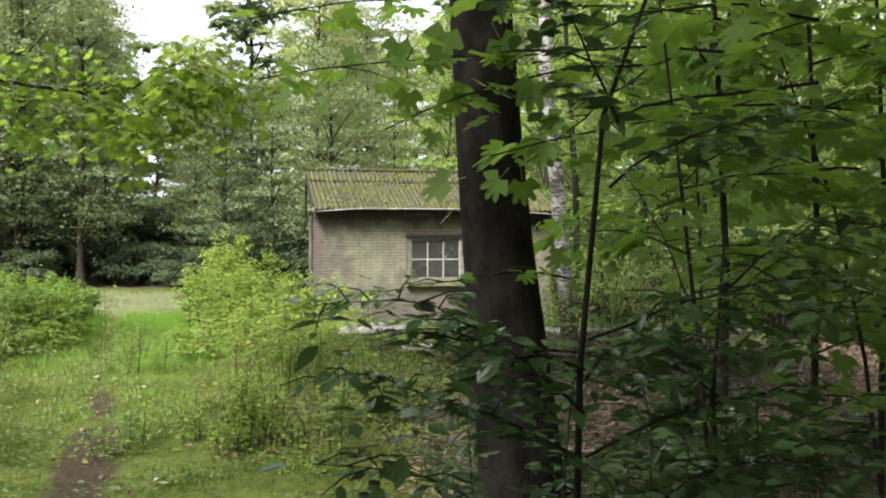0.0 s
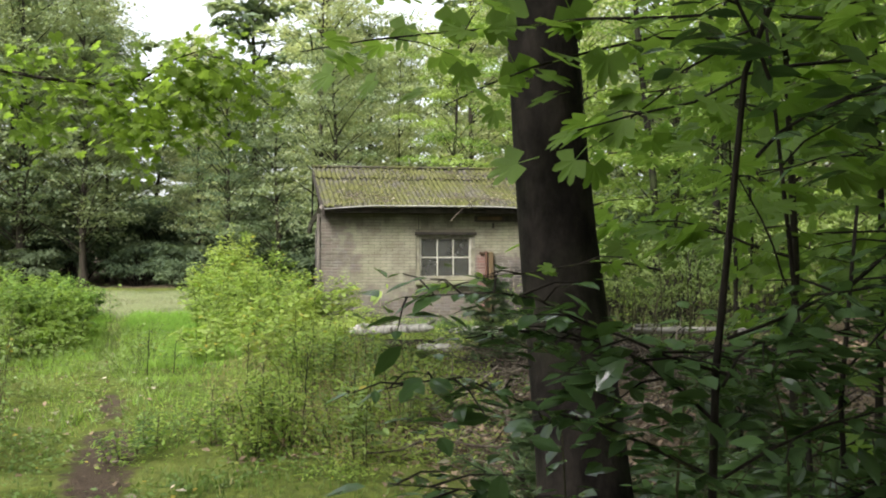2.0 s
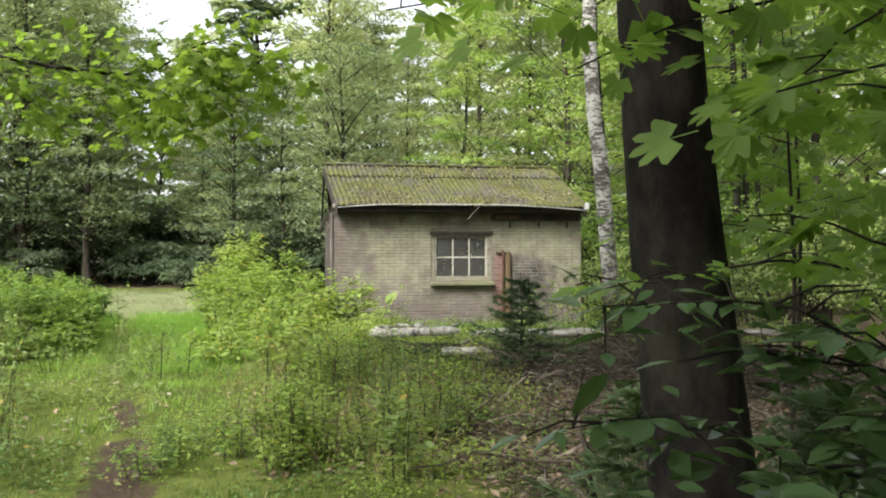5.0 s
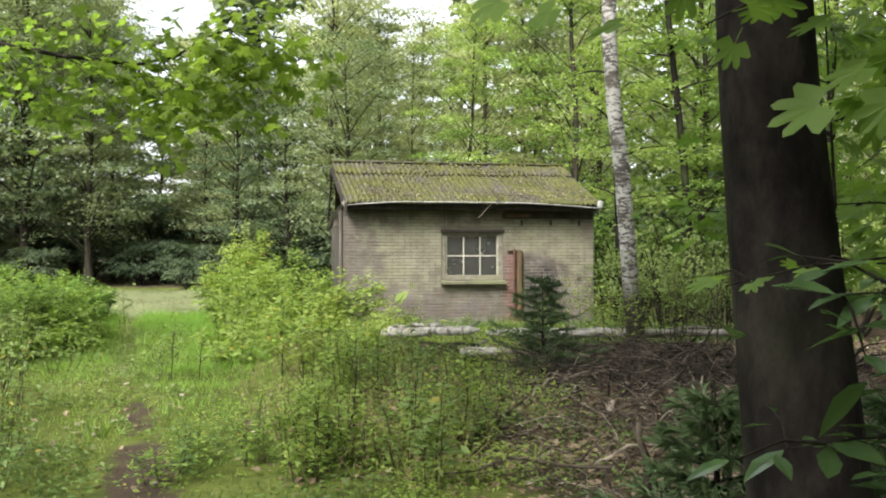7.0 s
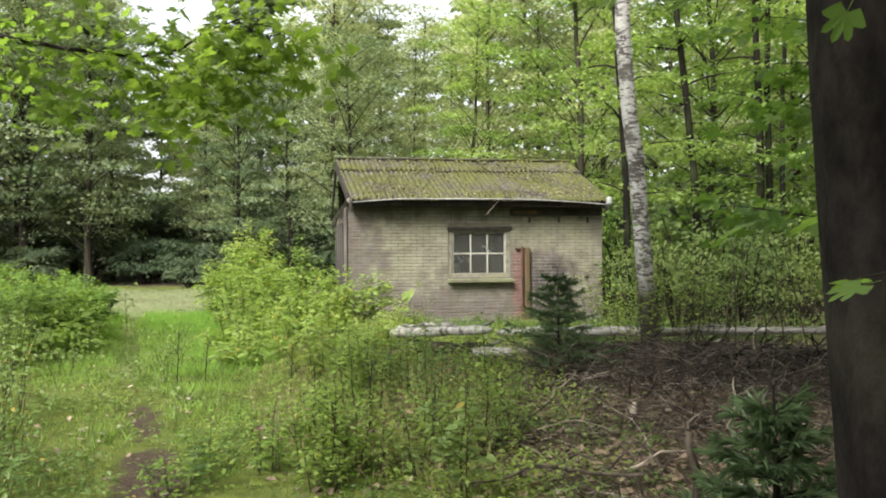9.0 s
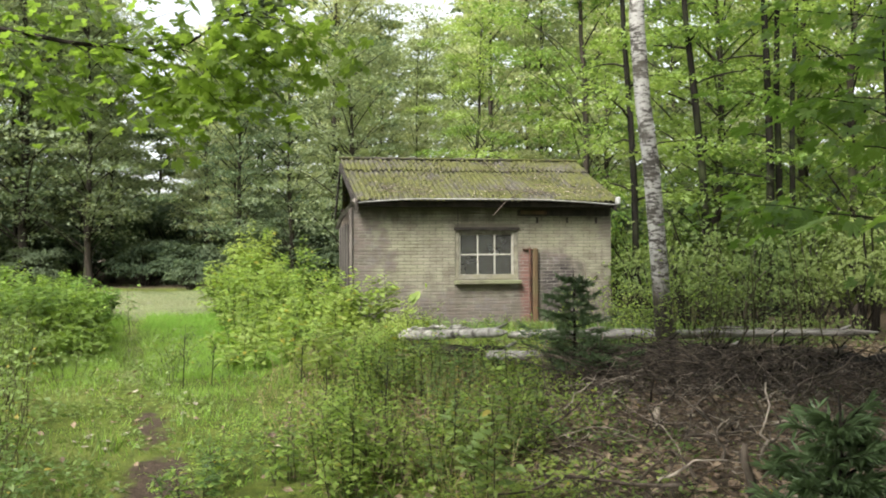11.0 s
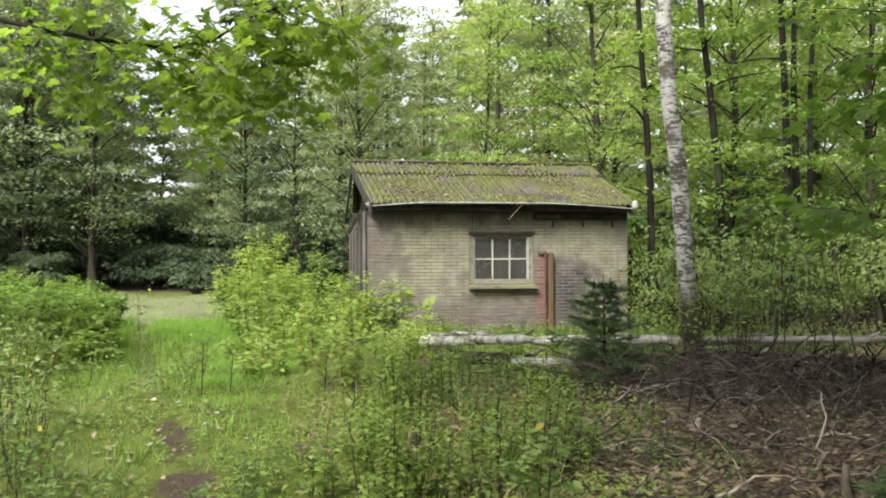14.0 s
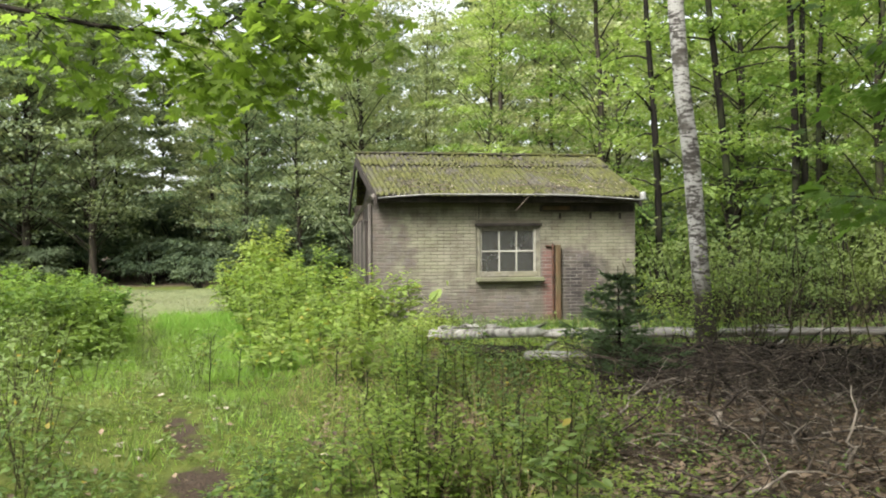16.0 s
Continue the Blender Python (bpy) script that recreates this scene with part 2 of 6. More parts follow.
def brick_material(name, joint=False):
    """Weathered cream paint over red-brown brick, worn off low down, at the corners and beside the pipe."""
    s = Shader(name)
    r = s.random()
    big, mid, fine = s.noise(1.1, 4.0), s.noise(5.0, 4.0), s.noise(55.0, 3.0)
    x, z = s.axis(s.pos, 0), s.axis(s.pos, 2)

    def near(centre, half, soft, wob):
        """One inside a band round an upright line, its edge ragged."""
        off = s.math("ADD", x, s.math("MULTIPLY", s.math("SUBTRACT", mid, 0.5), wob))
        return s.math("SUBTRACT", 1.0, s.step(s.math("ABSOLUTE", s.math("SUBTRACT", off, centre)), half, half + soft))

    def below(level, soft, wob):
        return s.math("SUBTRACT", 1.0, s.step(s.math("ADD", z, s.math("MULTIPLY", s.math("SUBTRACT", mid, 0.5), wob)), level, level + soft))

    red = s.mix(r, (0.058, 0.05, 0.045), (0.118, 0.096, 0.085))
    red = s.mix(s.step(s.noise(9.0, 2.0), 0.5, 0.65), red, (0.105, 0.093, 0.094))
    raw = s.math("MULTIPLY", near(0.51, 0.09, 0.06, 0.12), below(1.02, 0.12, 0.3))
    red = s.mix(s.math("MULTIPLY", raw, 0.85), red, s.mix(r, (0.1, 0.045, 0.039), (0.165, 0.075, 0.063)))
    slate = s.math("MULTIPLY", near(1.0, 0.22, 0.2, 0.5), below(0.75, 0.3, 0.6))
    red = s.mix(slate, red, s.mix(r, (0.015, 0.014, 0.016), (0.05, 0.042, 0.042)))
    cream = s.mix(s.step(mid, 0.3, 0.7), (0.125, 0.12, 0.086), (0.205, 0.197, 0.147))
    cream = s.mix(s.math("MULTIPLY", s.step(big, 0.45, 0.6), 0.45), cream, (0.2, 0.205, 0.125))
    cream = s.mix(s.math("MULTIPLY", s.step(r, 0.45, 1.0), 0.3), cream, (0.15, 0.125, 0.1))
    if joint:
        red = s.mix(s.step(mid, 0.35, 0.6), (0.1, 0.09, 0.08), (0.19, 0.178, 0.158))
        cream = s.mix(1.0, cream, (0.62, 0.6, 0.58), "MULTIPLY")
    low = below(0.1, 0.85, 0.9)
    left = s.math("SUBTRACT", 1.0, s.step(s.math("ADD", x, s.math("MULTIPLY", s.math("SUBTRACT", mid, 0.5), 1.3)), -1.95, -1.2))
    pipe = s.math("MULTIPLY", near(0.7, 0.3, 0.2, 0.5), below(0.95, 0.25, 0.5))
    right = s.step(s.math("ADD", x, s.math("MULTIPLY", s.math("SUBTRACT", big, 0.5), 1.2)), 1.5, 1.95)
    bare = s.math("MAXIMUM", s.math("MAXIMUM", low, s.math("MULTIPLY", left, 0.9)), s.math("MAXIMUM", pipe, s.math("MULTIPLY", right, 0.75)))
    bare = s.step(s.math("ADD", bare, s.math("MULTIPLY", s.math("SUBTRACT", r, 0.5), 0.3)), 0.1, 1.0)
    c = s.mix(s.math("MULTIPLY", s.math("MAXIMUM", bare, s.math("MULTIPLY", s.math("MAXIMUM", slate, raw), 1.1)), 0.88), cream, red)
    streak = s.noise(3.0, 4.0, None, 0.6, (1.6, 1.6, 0.35))
    c = s.mix(s.math("MULTIPLY", s.step(streak, 0.52, 0.7), 0.5), c, (0.09, 0.078, 0.06))
    # Dark patch upper right: shade below the eaves painted in along with soot.
    soot_shade = s.math("MULTIPLY", s.step(s.math("ADD", z, s.math("MULTIPLY", s.math("SUBTRACT", s.noise(7.0, 4.0), 0.5), 0.35)), 1.56, 1.68), s.step(s.math("ADD", x, s.math("MULTIPLY", s.math("SUBTRACT", mid, 0.5), 0.6)), 0.2, 0.55))
    c = s.mix(s.math("MULTIPLY", soot_shade, 0.88), c, (0.018, 0.016, 0.014))
    # Darker wall top: the eave's soft shade is coloured in, with some grime.
    grime_shade = s.step(s.math("ADD", z, s.math("MULTIPLY", s.math("SUBTRACT", streak, 0.5), 0.6)), 1.52, 1.72)
    c = s.mix(s.math("MULTIPLY", grime_shade, 0.62), c, (0.042, 0.042, 0.028))
    c = s.mix(s.math("MULTIPLY", fine, 0.25), c, (0.12, 0.1, 0.08))
    s.bump(s.math("ADD", fine, mid), 0.5, 0.004)
    return s.done(c, 0.9, 0.0, 0.2)


def plain_material(name, dark, light, scale=8.0, rough=0.8, metal=0.0, bump=0.004, stretch=None, stain=None):
    s = Shader(name)
    n, fine = s.noise(scale, 4.0, s.obj, 0.6, stretch), s.noise(scale * 9, 3.0, s.obj, 0.6, stretch)
    c = s.mix(s.step(n, 0.3, 0.7), dark, light)
    c = s.mix(s.math("MULTIPLY", fine, 0.35), c, dark)
    if stain:
        c = s.mix(s.step(s.noise(2.1, 4.0), 0.5, 0.68), c, stain)
    s.bump(s.math("ADD", n, fine), 0.5, bump)
    return s.done(c, rough, metal, 0.3)


def roof_material():
    s = Shader("mossy_fibre_cement")
    big, mid, fine = s.noise(1.9, 4.0), s.noise(9.0, 4.0), s.noise(70.0, 3.0)
    c = s.mix(s.step(mid, 0.3, 0.7), (0.035, 0.033, 0.028), (0.105, 0.098, 0.084))
    c = s.mix(s.step(fine, 0.45, 0.7), c, (0.055, 0.046, 0.032))
    m = s.step(s.math("ADD", s.math("MULTIPLY", mid, 0.55), s.math("MULTIPLY", big, 0.65)), 0.5, 0.66)
    c = s.mix(s.math("MULTIPLY", m, 0.85), c, s.mix(s.step(fine, 0.3, 0.7), (0.036, 0.043, 0.011), (0.105, 0.107, 0.027)))
    s.bump(s.math("ADD", mid, fine), 0.7, 0.008)
    return s.done(c, 0.95, 0.0, 0.15)


def glass_material():
    s = Shader("dusty_glass")
    dirt = s.noise(6.0, 4.0)
    c = s.mix(s.step(dirt, 0.35, 0.7), (0.46, 0.47, 0.44), (0.38, 0.38, 0.34))
    s.put(0.93, s.bsdf.inputs["Transmission Weight"])
    return s.done(c, s.mix(s.step(dirt, 0.4, 0.7), (0.15, 0.15, 0.15), (0.3, 0.3, 0.3)), 0.0, 0.35)


BIRCH = birch_bark()
GROUND = ground_material()
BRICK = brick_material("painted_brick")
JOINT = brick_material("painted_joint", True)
ROOF = roof_material()
GLASS = glass_material()
# Root earth, its colour darkened for the shade on the floor.
SHADED_EARTH = plain_material("shaded_root_earth", (0.005, 0.004, 0.0035), (0.024, 0.018, 0.014), 12.0, 0.98, 0.0, 0.03)
MORTAR = plain_material("mortar", (0.05, 0.042, 0.034), (0.13, 0.11, 0.085), 6.0, 0.95)
CONCRETE = plain_material("mossy_painted_concrete", (0.075, 0.073, 0.046), (0.155, 0.146, 0.1), 4.0, 0.9, stain=(0.12, 0.125, 0.07))
OLD_PAINT = plain_material("old_window_paint", (0.085, 0.078, 0.06), (0.2, 0.188, 0.15), 12.0, 0.7, stain=(0.16, 0.15, 0.1))
BAR_PAINT = plain_material("glazing_bar_paint", (0.22, 0.21, 0.17), (0.36, 0.345, 0.3), 12.0, 0.7)
DARK_WOOD = plain_material("tarred_wood", (0.012, 0.01, 0.008), (0.045, 0.036, 0.03), 9.0, 0.85, stretch=(1, 1, 0.1))
GREY_WOOD = plain_material("weathered_board", (0.06, 0.05, 0.043), (0.21, 0.19, 0.165), 8.0, 0.85, stretch=(1, 1, 0.1))
RUST = plain_material("rusty_iron", (0.025, 0.016, 0.012), (0.1, 0.045, 0.025), 20.0, 0.85, 0.3)
BEAM = plain_material("mossy_brown_beam", (0.045, 0.028, 0.016), (0.13, 0.08, 0.04), 9.0, 0.9, stretch=(1, 1, 0.15), stain=(0.07, 0.055, 0.026))
ZINC = plain_material("weathered_zinc", (0.16, 0.155, 0.145), (0.34, 0.335, 0.315), 10.0, 0.55, 0.3, 0.001)
WHITE_CAP = plain_material("white_plastic", (0.22, 0.22, 0.21), (0.36, 0.36, 0.35), 10.0, 0.5, 0.0, 0.001)
MOSS = plain_material("roof_moss", (0.034, 0.038, 0.011), (0.098, 0.095, 0.028), 14.0, 0.98, 0.0, 0.006)
INSIDE = plain_material("dim_plaster", (0.06, 0.055, 0.045), (0.13, 0.12, 0.1), 3.0, 0.95)


# ---- mesh helpers ----
rng = np.random.default_rng(7)


def mesh_of(name, verts, faces, material=None, smooth=False):
    """A mesh from arrays: faces is a list of index arrays, each of rows of one length."""
    me = bpy.data.meshes.new(name)
    verts = np.asarray(verts, dtype=np.float32).reshape(-1, 3)
    faces = [np.asarray(f, dtype=np.int32) for f in faces if len(f)]
    loops = np.concatenate([f.ravel() for f in faces])
    sizes = np.concatenate([np.full(len(f), f.shape[1], dtype=np.int32) for f in faces])
    starts = np.concatenate([[0], np.cumsum(sizes)[:-1]]).astype(np.int32)
    me.vertices.add(len(verts))
    me.vertices.foreach_set("co", verts.ravel())
    me.loops.add(len(loops))
    me.loops.foreach_set("vertex_index", loops)
    me.polygons.add(len(sizes))
    me.polygons.foreach_set("loop_start", starts)
    me.polygons.foreach_set("use_smooth", np.full(len(sizes), smooth, dtype=bool))
    me.update(calc_edges=True)
    me.validate()
    if material:
        me.materials.append(material)
    return me


def part_of(name, me, parent=None, label="", kind=""):
    ob = new(name, me)
    ob.parent = parent
    return tagged(ob, label, "", "", kind)


def thing(name, m, label, category, group="", kind=""):
    ob = new(name)
    ob.empty_display_size = 0.2
    ob.matrix_basis = m
    return tagged(ob, label, category, group, kind)


def part(name, bm, material, parent, label=""):
    me = bpy.data.meshes.new(name)
    bm.to_mesh(me)
    bm.free()
    me.materials.append(material)
    return part_of(name, me, parent, label)


def box_bm(x0, x1, y0, y1, z0, z1, bevel=0.004, bm=None):
    own = bm is None
    bm = bm or bmesh.new()
    made = bmesh.ops.create_cube(bm, size=1.0)["verts"]
    for v in made:
        v.co = Vector(((x0 + x1) / 2 + v.co.x * (x1 - x0), (y0 + y1) / 2 + v.co.y * (y1 - y0), (z0 + z1) / 2 + v.co.z * (z1 - z0)))
    if bevel and own:
        bmesh.ops.bevel(bm, geom=bm.edges[:], offset=bevel, segments=1, affect="EDGES")
    return bm


class Tubes:
    """Gathers tapered tubes (stems, limbs, sticks) into one mesh."""

    def __init__(self):
        self.v, self.f, self.n = [], [], 0

    def add(self, pts, radii, sides=6, cap=True, lumps=0.0):
        pts = np.asarray(pts, dtype=float)
        radii = np.asarray(radii, dtype=float)
        k = len(pts)
        tan = np.gradient(pts, axis=0)
        tan /= np.linalg.norm(tan, axis=1, keepdims=True) + 1e-9
        ref = np.array([1.0, 0, 0]) if abs(tan[:, 0]).mean() < 0.8 else np.array([0, 1.0, 0])
        a = np.cross(tan, ref)
        a /= np.linalg.norm(a, axis=1, keepdims=True) + 1e-9
        b = np.cross(tan, a)
        ang = np.linspace(0, 2 * np.pi, sides, endpoint=False)
        r = np.repeat(radii[:, None], sides, 1)
        if lumps:
            r = r * (1 + lumps * (rng.random(r.shape) - 0.5))
        ring = pts[:, None] + r[..., None] * (np.cos(ang)[None, :, None] * a[:, None] + np.sin(ang)[None, :, None] * b[:, None])
        self.v.append(ring.reshape(-1, 3))
        i, j = np.meshgrid(np.arange(k - 1), np.arange(sides), indexing="ij")
        j2 = (j + 1) % sides
        q = np.stack([i * sides + j, i * sides + j2, (i + 1) * sides + j2, (i + 1) * sides + j], -1).reshape(-1, 4) + self.n
        self.f.append(q)
        self.n += k * sides
        if cap:
            for row in (0, k - 1):
                self.v.append(pts[row:row + 1])
                c = np.arange(sides)
                tri = np.stack([row * sides + c, row * sides + (c + 1) % sides, np.full(sides, k * sides)], -1) + (self.n - k * sides)
                if row:
                    tri[:, 2] += 1
                self.f.append(tri)
            self.n += 2
        return self

    def mesh(self, name, material, smooth=True):
        quads = [f for f in self.f if f.shape[1] == 4]
        tris = [f for f in self.f if f.shape[1] == 3]
        return mesh_of(name, np.concatenate(self.v), [np.concatenate(g) for g in (quads, tris) if g], material, smooth)


def bend(a, b, n=8, sag=0.0, wobble=0.0):
    """A gently crooked line from a to b."""
    a, b = np.asarray(a, float), np.asarray(b, float)
    s = np.linspace(0, 1, n)[:, None]
    p = a + (b - a) * s
    p[:, 2] += (sag * 4 * s * (1 - s))[:, 0]
    w = np.cumsum(rng.normal(0, wobble, (n, 3)), 0)
    w -= w[0] + (w[-1] - w[0]) * s
    return p + w * 0.7


# Leaf outlines: x along the blade, y across, z the fold; with their faces.
def outline(pts, folds=0.12, droop=0.15):
    """A leaf from half an outline: mirrored at the midrib, folded up at it, drooping to the tip."""
    half = np.array(pts, float)
    n = len(half)
    mid = np.stack([half[:, 0], np.zeros(n)], 1)
    v = np.concatenate([mid, half, half * [1, -1]])
    z = folds * np.abs(v[:, 1]) - droop * v[:, 0] ** 2
    v = np.column_stack([v, z])
    f = []
    for i in range(n - 1):
        f += [(i, i + 1, n + i + 1, n + i), (i + 1, i, 2 * n + i, 2 * n + i + 1)]
    return v, np.array(f)


OVATE = outline([(0, 0.012), (0.22, 0.2), (0.5, 0.26), (0.8, 0.13), (1, 0.004)])
SLIM = outline([(0, 0.01), (0.3, 0.16), (0.65, 0.15), (1, 0.004)])
DIAMOND = (np.array([(0, 0, 0), (0.45, 0.3, 0.06), (1, 0, -0.14), (0.45, -0.3, 0.06)], float), np.array([(0, 2, 1), (0, 3, 2)]))
FOLDED = (np.array([(0, 0, 0), (0.4, 0.25, 0.05), (0.4, -0.25, 0.05), (1, 0, -0.14), (0.45, 0, -0.01)], float), np.array([(0, 4, 1), (4, 3, 1), (0, 2, 4), (4, 2, 3)]))
BLADE = (np.array([(0, -0.5, 0), (0, 0.5, 0), (1, 0, 0)], float), np.array([(0, 1, 2)]))


def lobed(deep=0.5):
    """A five-lobed maple leaf as a fan round the stalk's end."""
    tips = [(-2.25, 0.4), (-1.72, 0.5), (-1.3, 0.74), (-1.12, 0.7), (-0.82, 0.5), (-0.66, 0.78), (-0.5, 0.92), (-0.36, 0.82), (-0.27, 0.55), (-0.14, 0.86), (0, 1.0)]
    half = [(a, r) for a, r in tips]
    ring = half + [(-a, r) for a, r in half[-2::-1]]
    v = [(0.0, 0.0, 0.0)]
    for a, r in ring:
        x, y = r * math.cos(a), r * math.sin(a)
        v.append((x, y, 0.1 * abs(y) - 0.16 * x * x - 0.1 * y * y))
    v.append((0.0, 0.0, 0.0))
    n = len(ring)
    f = [(0, i + 1, i + 2) for i in range(n - 1)]
    return np.array(v) * [0.62, 0.62, 0.62], np.array(f)


MAPLE = lobed()


def stalked(shape, long=0.45, thick=0.012):
    """The same leaf with a thin stalk, its origin at the stalk's foot."""
    v, f = shape
    v = v + [long, 0, 0.03]
    n = len(v)
    stalk = np.array([(0, -thick, 0), (0, thick, 0), (long, thick * 0.7, 0.03), (long, -thick * 0.7, 0.03)])
    quads = np.array([(n, n + 1, n + 2, n + 3)])
    if f.shape[1] == 3:
        quads = np.array([(n, n + 1, n + 2), (n, n + 2, n + 3)])
    return np.concatenate([v, stalk]), np.concatenate([f, quads])


MAPLE_LEAF, CHERRY_LEAF = stalked(MAPLE, 0.4), stalked(OVATE, 0.12)


def frames_of(direction, normal):
    d = direction / (np.linalg.norm(direction, axis=1, keepdims=True) + 1e-9)
    n = normal - d * (normal * d).sum(1, keepdims=True)
    n /= np.linalg.norm(n, axis=1, keepdims=True) + 1e-9
    return d, np.cross(n, d), n


def leaves(name, at, direction, normal, size, shape, material, width=1.0):
    """Many leaves in one mesh."""
    d, s, n = frames_of(direction, normal)
    v, f = shape
    size = np.broadcast_to(np.asarray(size, float), (len(at),))[:, None, None]
    w = np.broadcast_to(np.asarray(width, float), (len(at),))[:, None, None]
    out = at[:, None] + size * (v[None, :, 0:1] * d[:, None] + w * v[None, :, 1:2] * s[:, None] + v[None, :, 2:3] * n[:, None])
    faces = (f[None] + (np.arange(len(at)) * len(v))[:, None, None]).reshape(-1, f.shape[1])
    return mesh_of(name, out.reshape(-1, 3), [faces], material)


def sphere_dirs(n):
    d = rng.normal(size=(n, 3))
    return d / np.linalg.norm(d, axis=1, keepdims=True)


def up_normals(n, tilt=0.5):
    v = rng.normal(0, tilt, (n, 3))
    v[:, 2] = 1.0
    return v


# ---- the ground: one sheet to the horizon ----
def path_x(y):
    """The middle of the trodden path at a given y."""
    return np.interp(y, [-30, 0, 4, 5.3, 6.6, 7.4, 8.1, 10.6, 13, 18, 25], [1.5, -0.9, -1.8, -2.2, -2.7, -3.02, -3.4, -4.3, -5.2, -6.9, -9])


def height(x, y):
    x, y = np.asarray(x, float), np.asarray(y, float)
    h = 0.03 * np.sin(x * 1.3 + 0.7) * np.cos(y * 0.9) + 0.018 * np.sin(x * 3.1 + y * 2.3) + 0.012 * np.sin(y * 5.3 - x * 4.1)
    far = np.clip((np.hypot(x, y - 8) - 30) / 60, 0, 1)
    return h - 0.03 + far * 0.6 * np.sin(x * 0.05) * np.cos(y * 0.06)


def cover(x, y):
    """Shares of trodden earth, leaf litter and dry meadow."""
    px = path_x(y)
    bare = np.interp(y, [3, 4.2, 5.0, 5.7, 6.0, 6.3, 6.9, 7.4, 8.0, 11], [0.55, 0.75, 0.95, 0.9, 0.35, 0.65, 0.85, 0.35, 0.2, 0.0])
    wide = np.interp(y, [3, 5.5, 7.5, 12], [0.26, 0.2, 0.11, 0.1])
    path = bare * np.exp(-((x - px) / wide) ** 2)
    right = np.clip((x - px - 1.1 - 0.35 * np.sin(y * 1.7)) / 1.1, 0, 1)
    litter = right * np.interp(y, [-5, 7.5, 9.5, 12.5, 14], [0.95, 0.95, 0.65, 0.3, 0.5])
    forest = np.clip((y - 24.5) / 3, 0, 1) + np.clip((-8 - x) / 2, 0, 1) * np.clip((14 - y) / 2, 0, 1) + np.clip((x - 3) / 2, 0, 1)
    litter = np.clip(np.maximum(litter, forest), 0, 1)
    dry = np.clip((y - 14.6) / 1.2, 0, 1) * np.clip((24.8 - y) / 1.0, 0, 1) * np.clip((-3.6 - x) / 1.0, 0, 1) * np.clip((x + 16) / 2, 0, 1)
    trail = 0.5 * np.clip((y - 6.8) / 1.5, 0, 1) * np.clip((15.5 - y) / 1.0, 0, 1) * np.exp(-((x - px) / 0.24) ** 2)
    return path, litter, np.maximum(dry, trail)


def build_ground():
    n = 200
    s = np.linspace(-1, 1, n)
    w = 2.6 * np.sinh(5.3 * s)
    gx, gy = np.meshgrid(w - 1.5, w + 7.5, indexing="ij")
    x, y = gx.ravel(), gy.ravel()
    i, j = np.meshgrid(np.arange(n - 1), np.arange(n - 1), indexing="ij")
    q = np.stack([i * n + j, (i + 1) * n + j, (i + 1) * n + j + 1, i * n + j + 1], -1).reshape(-1, 4)
    me = mesh_of("ground", np.column_stack([x, y, height(x, y)]), [q], GROUND, True)
    c = np.ones((len(x), 4), dtype=np.float32)
    c[:, 0], c[:, 1], c[:, 2] = cover(x, y)
    me.attributes.new("cover", "FLOAT_COLOR", "POINT").data.foreach_set("color", c.ravel())
    ob = new("ground", me)
    tagged(ob, "mossy grass and leaf-strewn forest floor with a trodden earth path", "ground", kind="structure")


build_ground()


# ---- the hut ----
HUT = pose(-2.087, 13.27, 0, 0, 0, 9.5)
LONG, DEEP, EAVE_Z, RIDGE_Z = 3.95, 3.7, 1.85, 2.625
WIN = (1.52, 2.48, 0.66, 1.40)
hut = thing("brick_hut", HUT, "small derelict cream-painted brick hut with a mossy corrugated roof", "hut")


def wall_slab(name, boxes, material, parent, label=""):
    bm = bmesh.new()
    for b in boxes:
        box_bm(*b, bm=bm)
    return part(name, bm, material, parent, label)


def pierced_wall(u0, u1, z0, z1, hole, y0, y1):
    """A wall slab with one opening right through it."""
    us, zs = (u0, hole[0], hole[1], u1), (z0, hole[2], hole[3], z1)
    bm = bmesh.new()
    grid = [[[bm.verts.new((u, y, z)) for z in zs] for u in us] for y in (y0, y1)]
    for k in (0, 1):
        for i in range(3):
            for j in range(3):
                if (i, j) != (1, 1):
                    g = grid[k]
                    bm.faces.new((g[i][j], g[i + 1][j], g[i + 1][j + 1], g[i][j + 1]))
    edges = [e for e in bm.edges if len(e.link_faces) == 1]
    seen = set()
    pair = {}
    for i in range(4):
        for j in range(4):
            pair[grid[0][i][j]] = grid[1][i][j]
    for e in edges:
        a, b = e.verts
        if a in pair and b in pair and e not in seen:
            bm.faces.new((a, b, pair[b], pair[a]))
    bmesh.ops.recalc_face_normals(bm, faces=bm.faces[:])
    return bm


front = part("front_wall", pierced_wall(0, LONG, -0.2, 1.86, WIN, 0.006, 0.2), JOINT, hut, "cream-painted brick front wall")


def gable(name, x0, x1, material, label):
    bm = bmesh.new()
    prof = [(0.2, -0.2), (DEEP - 0.2, -0.2), (DEEP - 0.2, 1.86), (1.84, 2.5), (0.2, 1.86)]
    va = [bm.verts.new((x0, y, z)) for y, z in prof]
    vb = [bm.verts.new((x1, y, z)) for y, z in prof]
    bm.faces.new(va[::-1])
    bm.faces.new(vb)
    for i in range(5):
        bm.faces.new((va[i], va[(i + 1) % 5], vb[(i + 1) % 5], vb[i]))
    bmesh.ops.recalc_face_normals(bm, faces=bm.faces[:])
    return part(name, bm, material, hut, label)


gable("side_wall", 0.15, 0.2, DARK_WOOD, "dark timber gable wall")
gable("side_wall", LONG - 0.2, LONG, MORTAR, "brick gable wall")
wall_slab("back_wall", [(0, LONG, DEEP - 0.2, DEEP, -0.2, 1.86)], MORTAR, hut)
